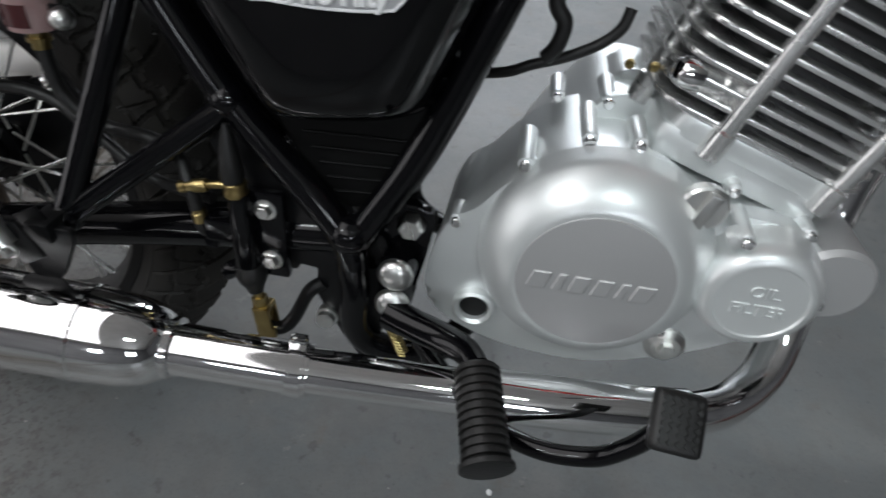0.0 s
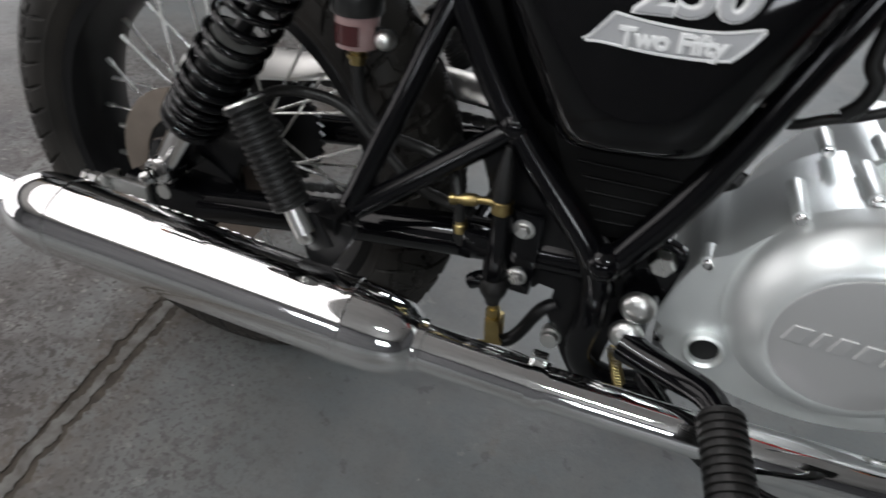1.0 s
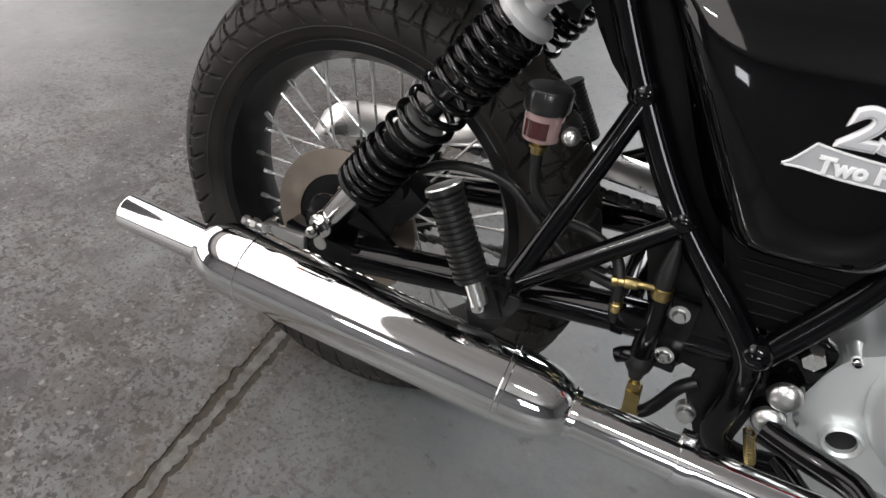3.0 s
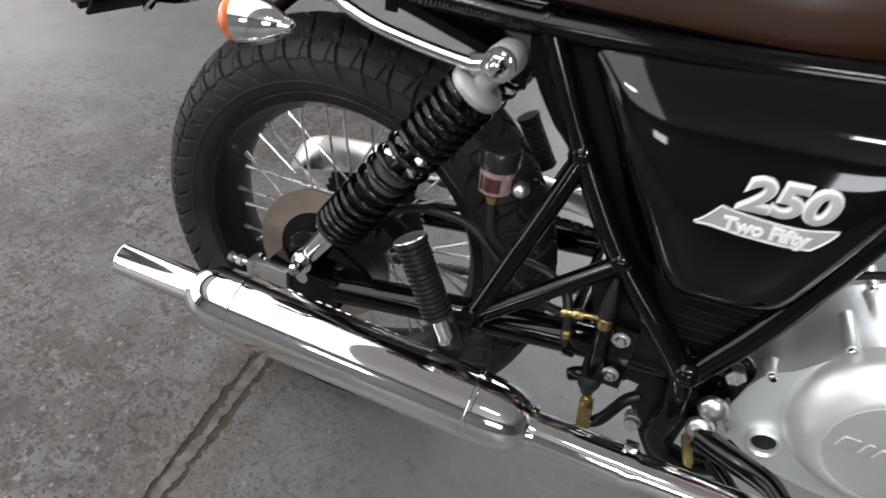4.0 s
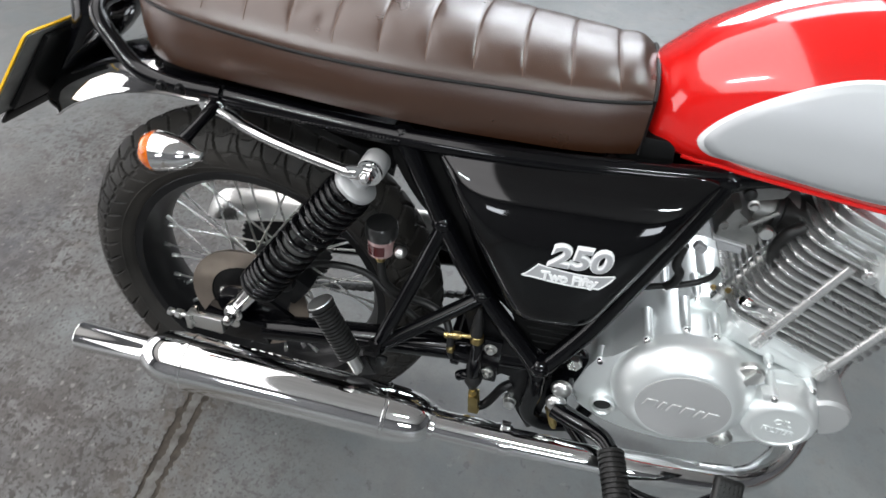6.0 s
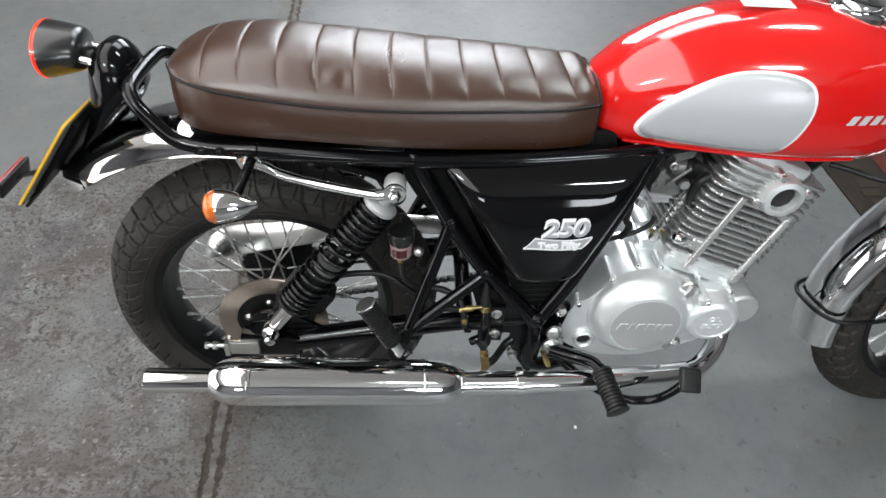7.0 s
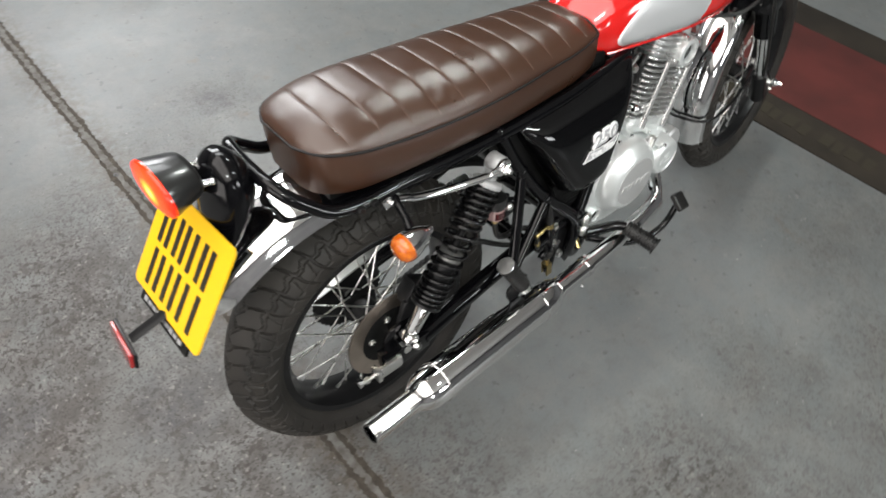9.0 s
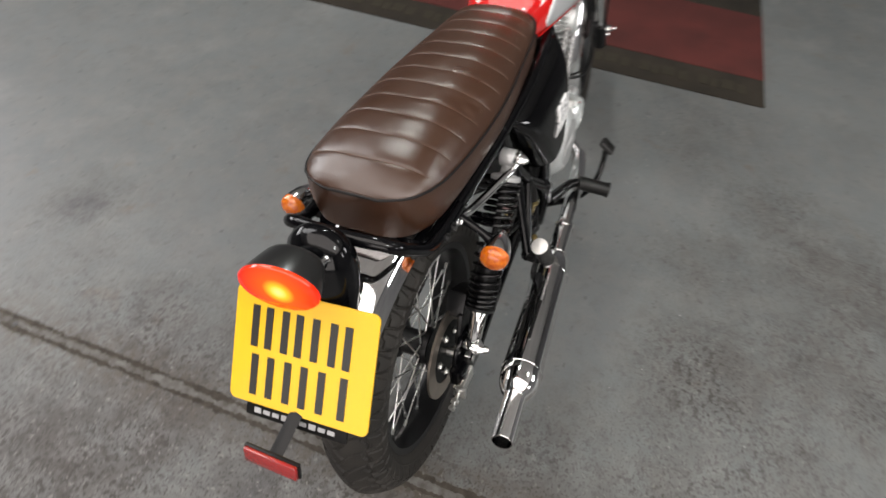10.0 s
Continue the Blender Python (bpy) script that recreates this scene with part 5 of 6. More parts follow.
def indicator(side, tip, lens_c, stem):
    tip, lens_c = Vector(tip), Vector(lens_c)
    ax = (lens_c - tip).normalized()
    long = (lens_c - tip).length
    bm = bmesh.new()
    lathe(bm, [(0, 0.0), (0.0008, 0.0045), (0.004, 0.0070), (0.008, 0.0075), (0.014, 0.0125), (0.026, 0.0185), (0.042, 0.0225), (long - 0.008, 0.0240), (long - 0.004, 0.0242)], tip, ax, 36)
    body = part("indicator", bm, chrome, bike, "chrome bullet indicator with amber lens")
    bm = bmesh.new()
    lathe(bm, [(long - 0.0045, 0.0236), (long + 0.002, 0.0236), (long + 0.010, 0.020), (long + 0.0145, 0.012), (long + 0.016, 0.0)], tip, ax, 36)
    part("lens", bm, amber, body, "amber lens")
    bm = bmesh.new()
    tube(bm, stem, [0.008, 0.0065, 0.0085], 14)
    part("stem", bm, black_paint if side else chrome, body, "black indicator stem")
    return body


for s in (-1, 1):
    indicator(1, (0.040, s * 0.185, 0.659), (-0.019, s * 0.190, 0.656), [(0.020, s * 0.115, 0.688), (0.014, s * 0.150, 0.676), (0.006, s * 0.178, 0.664)])
    bm = bmesh.new()
    box(bm, (0.016, s * 0.1095, 0.690), (0.032, 0.004, 0.046), bevel=0.0015)
    part("stay_bracket", bm, satin_black, bike)
    bm = bmesh.new()
    tube(bm, [(0.020, s * 0.1165, 0.684), (0.040, s * 0.1165, 0.6765), (0.059, s * 0.1175, 0.667), (0.095, s * 0.121, 0.6575), (0.145, s * 0.130, 0.6525), (0.198, s * 0.142, 0.651), (0.216, s * 0.1465, 0.654)], [0.0078] * 6 + [0.0060], 14, flat=0.85)
    box(bm, (0.016, s * 0.1145, 0.685), (0.034, 0.006, 0.022), Matrix.Rotation(radians(-18), 3, "Y"), 0.003)
    lathe(bm, [(0, 0.016), (0.004, 0.016)], (0.2305, s * 0.1445, 0.6575), (0, s, 0), 24)
    box(bm, (0.218, s * 0.1465, 0.6555), (0.030, 0.005, 0.020), Matrix.Rotation(radians(-12), 3, "Y"), 0.002)
    stay = part("shock_stay", bm, chrome, bike, "chrome bent stay bar")
    bm = bmesh.new()
    bolt(bm, (0.0145, s * 0.1175, 0.685), (0, s, 0), 0.0065, 0.006, 1.3)
    part("stay_bolt", bm, chrome, stay)

# ---- exhaust ----
M0, M1 = Vector((0.350, -0.207, 0.2965)), Vector((-0.167, -0.255, 0.354))
ax = (M1 - M0).normalized()
bm = bmesh.new()
R_ = 0.0398
prof = [(-0.004, 0.0218), (-0.003, 0.0262), (0.002, 0.0264), (0.003, 0.0252), (0.006, 0.0282), (0.012, 0.0322), (0.021, 0.0356), (0.033, 0.0380), (0.048, 0.0394), (0.066, R_), (0.067, R_ + 0.0014), (0.071, R_ + 0.0014), (0.072, R_),
        (0.357, R_), (0.358, R_ + 0.0014), (0.362, R_ + 0.0014), (0.363, R_), (0.376, R_), (0.388, 0.0387), (0.399, 0.0360), (0.408, 0.0322), (0.415, 0.0276), (0.419, 0.0245), (0.421, 0.0225),
        (0.423, 0.0205), (0.520, 0.0205), (0.522, 0.0195), (0.522, 0.0178), (0.44, 0.0175)]
lathe(bm, prof, M0, ax, 64, caps=False)
muffler = part("muffler", bm, chrome, bike, "polished chrome torpedo muffler", sharp=50)
# a dark disc closes the pipe in place of its shaded depth
bm = bmesh.new()
lathe(bm, [(0.45, 0.0176), (0.449, 0.0)], M0, ax, 32)
part("outlet_bore", bm, hole_shade, muffler, "disc in the outlet, coloured dark for the shade of the bore")
# embossed characters that cannot be made out: small raised bars on top of the muffler
bm = bmesh.new()
upw = (Vector((0, 0.75, 0.66)) - ax * Vector((0, 0.75, 0.66)).dot(ax)).normalized()
sidew = ax.cross(upw)
turn = Matrix((ax, sidew, upw)).transposed()
for k in range(12):
    d = 0.175 + 0.0125 * k
    if k in (4, 9):
        continue
    box(bm, M0 + ax * d + upw * R_, (0.0075, 0.011, 0.0012), turn, 0.0004, 1)
part("embossed_bars", bm, chrome, muffler, "plain embossed bars")
bm = bmesh.new()
head_pipe = [(0.905, 0.010, 0.600), (0.922, 0.012, 0.565), (0.918, 0.012, 0.500), (0.905, 0.002, 0.410), (0.893, -0.030, 0.330), (0.874, -0.076, 0.272), (0.842, -0.112, 0.256), (0.80, -0.142, 0.259), (0.74, -0.163, 0.270), (0.66, -0.178, 0.278), (0.58, -0.187, 0.282), (0.46, -0.199, 0.289), (0.345, -0.2075, 0.2965)]
tube(bm, head_pipe, 0.0195, 26, n=10)
pipe = part("exhaust_pipe", bm, chrome, bike, "polished chrome exhaust pipe", sharp=60)
bm = bmesh.new()
tube(bm, [(0.785, -0.151, 0.264), (0.74, -0.163, 0.270), (0.66, -0.178, 0.278), (0.61, -0.1835, 0.2806)], 0.0225, 26, n=8)
part("heat_shield", bm, chrome, pipe, "chrome sleeve")
bm = bmesh.new()
tube(bm, [(0.465, -0.1985, 0.2888), (0.40, -0.2035, 0.2930), (0.345, -0.2075, 0.2965)], 0.0222, 26, n=6)
lathe(bm, [(-0.006, 0.0245), (0.006, 0.0245)], (0.455, -0.1993, 0.2893), (1, 0.09, -0.06), 30)
box(bm, (0.455, -0.193, 0.314), (0.014, 0.010, 0.012), bevel=0.002)
part("pipe_clamp", bm, chrome, pipe, "chrome sleeve with clamp")
bm = bmesh.new()
prism(bm, round_outline([(0.222, 0.376), (0.272, 0.388), (0.262, 0.356), (0.245, 0.332), (0.228, 0.335)]), -0.190, -0.184, 0.001)
part("muffler_hanger", bm, satin_black, bike, "black muffler hanger plate")


# ---- pegs and pedal ----
def ribbed_peg(name, a, c, r, ribs, label, flare=1.12):
    a, c = Vector(a), Vector(c)
    long = (c - a).length
    prof = [(0, r * 0.55), (0.001, r * 0.9)]
    for k in range(ribs):
        d0, d1 = long * (0.03 + 0.90 * k / ribs), long * (0.03 + 0.90 * (k + 0.62) / ribs)
        prof += [(d0, r * 0.86), (d0 + 0.0008, r), (d1, r), (d1 + 0.0006, r * 0.86)]
    prof += [(long * 0.94, r * 0.9), (long * 0.945, r * flare), (long * 0.99, r * flare), (long, r * flare * 0.88), (long, 0)]
    bm = bmesh.new()
    lathe(bm, prof, a, c - a, 30)
    return part(name, bm, rubber, bike, label)


ribbed_peg("footpeg", (0.601, -0.194, 0.3215), (0.620, -0.270, 0.300), 0.0185, 11, "black ribbed rubber rider footpeg")
bm = bmesh.new()
tube(bm, [(0.519, -0.140, 0.314), (0.541, -0.150, 0.314), (0.568, -0.162, 0.316), (0.589, -0.177, 0.321), (0.601, -0.194, 0.3215)], [0.0155, 0.0140, 0.0130, 0.0120, 0.0110], 16)
part("peg_arm", bm, black_paint, bike, "gloss black footpeg arm")
ribbed_peg("footpeg", (0.597, 0.178, 0.326), (0.622, 0.272, 0.300), 0.0185, 13, "black ribbed rubber rider footpeg")
rear_peg = ribbed_peg("passenger_peg", (0.231, -0.216, 0.410), (0.187, -0.209, 0.489), 0.0165, 15, "folded black ribbed passenger footpeg", 1.08)
bm = bmesh.new()
pa = (Vector((0.187, -0.209, 0.489)) - Vector((0.231, -0.216, 0.410))).normalized()
lathe(bm, [(0, 0.0172), (0.0015, 0.0165), (0.002, 0.0)], Vector((0.187, -0.209, 0.489)), pa, 30)
part("end_cap", bm, bright_steel, rear_peg, "satin metal end cap")
bm = bmesh.new()
lathe(bm, [(-0.024, 0.0085), (0.002, 0.0085)], Vector((0.231, -0.216, 0.410)), pa, 16)
part("peg_shank", bm, bright_steel, rear_peg, "bright metal shank")
bm = bmesh.new()
for s in (-0.009, 0.012):
    box(bm, (0.246, -0.200 + s, 0.386), (0.024, 0.0035, 0.034), Matrix.Rotation(radians(-28), 3, "Y"), 0.0015)
box(bm, (0.250, -0.182, 0.386), (0.020, 0.030, 0.018), bevel=0.003)
part("peg_clevis", bm, satin_black, rear_peg, "black peg clevis")
bm = bmesh.new()
bolt(bm, (0.240, -0.214, 0.382), RIGHT, 0.005, 0.005)
part("peg_bolt", bm, bright_steel, rear_peg)
ribbed_peg("passenger_peg", (0.231, 0.198, 0.406), (0.186, 0.190, 0.484), 0.0165, 15, "folded black ribbed passenger footpeg", 1.08)

bm = bmesh.new()
tube(bm, [(0.545, -0.130, 0.276), (0.60, -0.190, 0.268), (0.65, -0.220, 0.272), (0.695, -0.229, 0.283), (0.720, -0.232, 0.306), (0.738, -0.232, 0.334)], [0.009, 0.0085, 0.008, 0.008, 0.0075, 0.008], 14)
pedal = part("brake_pedal", bm, black_paint, bike, "gloss black brake pedal with rubber pad")
bm = bmesh.new()
pad_turn = Matrix.Rotation(radians(6), 3, "Y") @ Matrix.Rotation(radians(40), 3, "X")
box(bm, (0.744, -0.234, 0.345), (0.037, 0.044, 0.014), pad_turn, 0.006, 3)
pad = part("pedal_pad", bm, rubber, pedal, "black studded rubber pedal pad")
bm = bmesh.new()
for i in range(5):
    for j in range(6):
        p = Vector((0.744, -0.234, 0.345)) + pad_turn @ Vector((-0.012 + 0.006 * i, -0.015 + 0.006 * j, 0.007))
        box(bm, p, (0.0036, 0.0036, 0.0022), pad_turn @ Matrix.Rotation(radians(45), 3, "Z"), 0)
part("pad_studs", bm, rubber, pad)

# ---- engine ----
# inner case: the hump that carries the cylinder
bm = bmesh.new()
HUMP = round_outline([(0.600, 0.340), (0.606, 0.395), (0.626, 0.436), (0.648, 0.464), (0.664, 0.485), (0.688, 0.494), (0.715, 0.491), (0.742, 0.479), (0.770, 0.462), (0.815, 0.440), (0.870, 0.425), (0.884, 0.380), (0.875, 0.325), (0.82, 0.285), (0.70, 0.262), (0.63, 0.285)], 5)
prism(bm, HUMP, -0.028, 0.115, 0.006, 3)
case = part("crankcase", bm, cast_alloy, bike, "silver cast alloy crankcase")
# the round barrel behind the clutch cover, parted from it by a fine joint
EAR = [(0.543, 0.316), (0.546, 0.360), (0.560, 0.396), (0.580, 0.412), (0.598, 0.434), (0.618, 0.455), (0.647, 0.472), (0.680, 0.478), (0.714, 0.473), (0.744, 0.457), (0.782, 0.442), (0.835, 0.432), (0.868, 0.395), (0.862, 0.350), (0.83, 0.322), (0.775, 0.288), (0.70, 0.262), (0.62, 0.266), (0.565, 0.288)]
COVER = round_outline(EAR, 5)
BARREL = [(0.706 + (x - 0.706) * 0.988, 0.372 + (z - 0.372) * 0.984) for x, z in COVER]
bm = bmesh.new()
prism(bm, BARREL, -0.0822, 0.02, 0.0012, 1)
part("case_barrel", bm, cast_alloy, case, "silver barrel of the case", sharp=30)
# the raised lip of the case joint, arched over the gear hump
bm = bmesh.new()
lip = [(0.652, 0.455), (0.660, 0.478), (0.670, 0.4915), (0.689, 0.4985), (0.716, 0.4955), (0.744, 0.483), (0.773, 0.465), (0.80, 0.450)]
loops = []
for x, z in [(p.x, p.z) for p in smooth_line([(x, 0, z) for x, z in lip], 5)]:
    loops.append([(x, -0.0355, z - 0.004), (x, -0.0355, z - 0.001), (x, -0.0345, z), (x, -0.0265, z), (x, -0.0255, z - 0.001), (x, -0.0255, z - 0.030), (x, -0.0355, z - 0.030)])
rings(bm, loops)
part("case_flange", bm, cast_alloy, case, "raised joint flange")
bm = bmesh.new()
prism(bm, round_outline([(0.672, 0.470), (0.680, 0.496), (0.70, 0.504), (0.732, 0.496), (0.75, 0.470), (0.71, 0.45)], 6), 0.012, 0.075, 0.008, 3)
part("breather_cover", bm, cast_alloy, case, "rounded silver breather cover")
# clutch side cover: rim, shoulder, dish and face
bm = bmesh.new()
prism(bm, COVER, -0.104, -0.0832, 0.006, 3)
side_cover = part("clutch_cover", bm, cast_alloy, bike, "silver clutch cover with flat round face")
CL = Vector((0.681, 0, 0.383))
bm = bmesh.new()
lathe(bm, [(0.098, 0.0975), (0.104, 0.0962), (0.112, 0.0948), (0.1165, 0.0936), (0.1205, 0.0912), (0.1265, 0.0868), (0.1330, 0.0808), (0.1385, 0.0742), (0.1420, 0.0682), (0.1434, 0.0645), (0.1434, 0.0630), (0.1430, 0.0)], CL, RIGHT, 96)
part("clutch_dish", bm, cast_alloy, side_cover, "satin silver stepped dish", sharp=30)
bm = bmesh.new()
lathe(bm, [(0.1425, 0.0622), (0.1447, 0.0615), (0.1450, 0.0600), (0.1450, 0.0)], CL, RIGHT, 80)
part("clutch_face", bm, disc_alloy, side_cover, "matt grey round face")
# the maker's mark: plain slanted raised blocks
slant = Matrix(((1, 0, 0.28), (0, 1, 0), (0, 0, 1)))
for x, w in ((-0.043, 0.015), (-0.0265, 0.007), (-0.011, 0.013), (0.007, 0.013), (0.0225, 0.007), (0.038, 0.015)):
    bm = bmesh.new()
    box(bm, (0, 0, 0), (w, 0.0024, 0.0165), None, 0.0009, 1)
    for v in bm.verts:
        v.co = slant @ v.co + Vector((CL.x + x, -0.1456, CL.z - 0.001))
    part("raised_mark", bm, disc_alloy, side_cover, "plain raised block")
# oil filter cover
ST = Vector((0.809, 0, 0.386))
bm = bmesh.new()
lathe(bm, [(0.095, 0.0520), (0.112, 0.0505), (0.118, 0.0480), (0.122, 0.0480), (0.130, 0.0465), (0.1355, 0.0430), (0.1385, 0.0380), (0.1385, 0.0350), (0.1370, 0.0340), (0.1370, 0.0)], ST, RIGHT, 72)
part("oil_filter_cover", bm, cast_alloy, side_cover, "round silver oil filter cover")
for body, dz in (("OIL", 0.009), ("FILTER", -0.008)):
    bm = text_mesh(body, 0.0145, 0.0009, 0.0003)
    for v in bm.verts:
        x, y, h = v.co
        v.co = (ST.x + x, -0.1372 - h, ST.z + dz + y)
    part("raised_lettering", bm, cast_alloy, side_cover, "raised cast lettering")
# oil filler plug
bm = bmesh.new()
PL = Vector((0.748, -0.112, 0.451))
lathe(bm, [(0, 0.0185), (0.008, 0.0185), (0.010, 0.0165), (0.010, 0.0)], PL, RIGHT, 32)
box(bm, PL + Vector((0, -0.0125, 0)), (0.010, 0.007, 0.032), Matrix.Rotation(radians(20), 3, "Y"), 0.002)
part("oil_plug", bm, bright_steel, side_cover, "bright oil filler plug")
bm = bmesh.new()
lathe(bm, [(0, 0.020), (0.018, 0.019), (0.020, 0.0165), (0.017, 0.0135), (0.008, 0.0125)], (0.589, -0.094, 0.309), RIGHT, 32)
part("cable_boss", bm, cast_alloy, side_cover)
# floor of the boss, its shade put into the colour
bm = bmesh.new()
lathe(bm, [(0.006, 0.0128), (0.0125, 0.0128), (0.0125, 0.0)], (0.589, -0.094, 0.309), RIGHT, 24)
part("boss_bore", bm, hole_shade, side_cover, "recess floor coloured dark for its shade")
bm = bmesh.new()
lathe(bm, [(0, 0.019), (0.012, 0.018), (0.016, 0.013)], (0.764, -0.096, 0.300), RIGHT, 24)
lathe(bm, [(0.014, 0.0085), (0.022, 0.008)], (0.764, -0.096, 0.300), RIGHT, 6)
part("drain_bolt", bm, bright_steel, side_cover)
bm = bmesh.new()
for k in range(5):
    box(bm, (0.562 + 0.005 * k, -0.1012, 0.352 - 0.001 * k), (0.0035, 0.0016, 0.006), None, 0.0003, 1)
part("casting_bars", bm, cast_alloy, side_cover, "plain casting bars")
# long bolt bosses on the case edge
for x, y, z, r, long in ((0.6135, -0.104, 0.458, 0.0062, 0.058), (0.659, -0.090, 0.4795, 0.0062, 0.060), (0.696, -0.095, 0.483, 0.0062, 0.040), (0.565, -0.102, 0.396, 0.0064, 0.022), (0.780, -0.136, 0.439, 0.0064, 0.040),
                        (0.775, -0.090, 0.4545, 0.0060, 0.030), (0.839, -0.098, 0.430, 0.0060, 0.03), (0.860, -0.116, 0.379, 0.0058, 0.03), (0.753, -0.112, 0.322, 0.0058, 0.02), (0.633, -0.012, 0.480, 0.0060, 0.040), (0.674, -0.034, 0.489, 0.0064, 0.050), (0.720, -0.052, 0.488, 0.0060, 0.030)):
    bm = bmesh.new()
    lathe(bm, [(0, r * 1.2), (long * 0.5, r * 1.08), (long - 0.002, r), (long, r * 0.92)], (x, y + long, z), RIGHT, 20)
    if y < -0.09:
        out = (Vector((x, 0, z)) - Vector((0.680, 0, 0.376))).normalized()
        foot = Vector((x, y + 0.009, z)) - out * r * 0.9
        box(bm, foot, (r * 2.0, 0.016, r * 2.2), Matrix.Rotation(math.atan2(out.x, out.z), 3, "Y"), 0.003)
    boss = part("bolt_boss", bm, cast_alloy, case)
    bm = bmesh.new()
    lathe(bm, [(0, r * 0.72), (0.0055, r * 0.70), (0.0065, r * 0.55), (0.0066, r * 0.36)], (x, y, z), RIGHT, 18)
    lathe(bm, [(0.0058, r * 0.36), (0.0030, r * 0.30)], (x, y, z), RIGHT, 6)
    part("cap_screw", bm, chrome, case)
# starter motor body behind the end cover
bm = bmesh.new()
lathe(bm, [(0.0, 0.034), (0.095, 0.034), (0.100, 0.030), (0.100, 0.0)], (0.868, -0.01, 0.392), RIGHT, 32)
part("starter_motor", bm, disc_alloy, case, "matt grey starter motor end")

# cylinder with cooling fins
CB = Vector((0.779, 0.0, 0.461))
TILT_C = radians(19)
CT = Matrix.Translation(CB) @ Matrix.Rotation(TILT_C, 4, "Y")


def placed(bm):
    bmesh.ops.transform(bm, matrix=CT, verts=bm.verts)
    return bm


def fin_outline(lx, ly, r):
    pts = []
    for sx, sy, a0 in ((1, 1, 0), (-1, 1, 90), (-1, -1, 180), (1, -1, 270)):
        for k in range(5):
            a = radians(a0 + 22.5 * k)
            pts.append((sx * (lx - r) + r * math.cos(a), sy * (ly - r) + r * math.sin(a)))
    return pts


def slab(bm, lx, ly, r, z0, z1, bevel=0.0):
    prism(bm, fin_outline(lx, ly, r), z0, z1, bevel)
    for v in bm.verts:
        v.co = (v.co.x, -v.co.z, v.co.y)
    return bm


# the core is coloured dark where the fins would shade it
bm = bmesh.new()
slab(bm, 0.062, 0.060, 0.03, -0.01, 0.175)
cylinder = part("cylinder", placed(bm), fin_gap_shade, bike, "finned cylinder with bright fin edges, core coloured dark for the shade between")
bm = bmesh.new()
slab(bm, 0.078, 0.080, 0.014, -0.012, 0.012, 0.003)
part("cylinder_base", placed(bm), cast_alloy, cylinder, "silver cylinder base flange")
bm = bmesh.new()
slab(bm, 0.072, 0.0815, 0.018, 0.008, 0.0255, 0.002)
part("cylinder_skirt", placed(bm), cast_alloy, cylinder, "silver cylinder skirt below the fins")
for k in range(11):
    h = 0.026 + 0.0125 * k
    bm = bmesh.new()
    grow = 0.004 if k < 2 else 0.0
    slab(bm, 0.098 - grow, 0.086 - grow, 0.026, h, h + 0.0042, 0.0012)
    part("cooling_fin", placed(bm), fin_alloy, cylinder)
for x, y in ((-0.034, -0.083), (0.066, -0.083), (-0.090, -0.03)):
    bm = bmesh.new()
    lathe(bm, [(0.0, 0.0095), (0.022, 0.0095), (0.024, 0.0072), (0.158, 0.0072)], (x, y, 0.004), (0, 0, 1), 16)
    part("stud_column", placed(bm), fin_alloy, cylinder, "bright stud column")
bm = bmesh.new()
slab(bm, 0.066, 0.062, 0.02, 0.165, 0.235, 0.008)
part("cylinder_head", placed(bm), cast_alloy, cylinder, "silver cylinder head")
for k in range(5):
    bm = bmesh.new()
    slab(bm, 0.098, 0.082, 0.024, 0.164 + 0.0125 * k, 0.1682 + 0.0125 * k, 0.0012)
    part("cooling_fin", placed(bm), fin_alloy, cylinder)
bm = bmesh.new()
lathe(bm, [(0.050, 0.036), (0.089, 0.035), (0.095, 0.032), (0.097, 0.0235), (0.091, 0.0215), (0.0835, 0.021)], (0.022, 0, 0.186), RIGHT, 36)
part("cam_boss", placed(bm), cast_alloy, cylinder, "round silver camshaft boss")
# shallow disc coloured dark to read as a deep, shaded recess
bm = bmesh.new()
lathe(bm, [(0.0836, 0.0208), (0.0841, 0.0)], (0.022, 0, 0.186), RIGHT, 30)
part("boss_recess", placed(bm), hole_shade, cylinder, "round recess floor coloured dark for its shade")
for a in (30, 130, 215, 310):
    bm = bmesh.new()
    lathe(bm, [(0.050, 0.0085), (0.086, 0.008), (0.087, 0.006), (0.093, 0.006), (0.093, 0.0)], (0.022 + 0.040 * math.cos(radians(a)), 0, 0.186 + 0.040 * math.sin(radians(a))), RIGHT, 16)
    part("head_bolt", placed(bm), fin_alloy, cylinder)
bm = bmesh.new()
lathe(bm, [(0, 0.0150), (0.016, 0.0140), (0.018, 0.0115), (0.036, 0.0112)], (0.756, -0.066, 0.524), (-1, -0.30, 0.30), 24)
part("tensioner", bm, fin_alloy, cylinder, "bright cam chain tensioner")
bm = bmesh.new()
lathe(bm, [(0.034, 0.0118), (0.045, 0.0118), (0.050, 0.0095), (0.053, 0.005), (0.0535, 0)], (0.756, -0.066, 0.524), (-1, -0.30, 0.30), 24)
part("tensioner_cap", bm, chrome, cylinder, "chrome tensioner cap")

# carburettor and intake behind the cylinder
bm = bmesh.new()
prism(bm, [(0.652, 0.626), (0.660, 0.654), (0.668, 0.658), (0.674, 0.642), (0.698, 0.630), (0.703, 0.611), (0.690, 0.606), (0.651, 0.613)], -0.058, 0.030, 0.004, 2)
lathe(bm, [(0, 0.024), (0.05, 0.024)], (0.690, -0.010, 0.640), (1, 0, 0.1), 28)
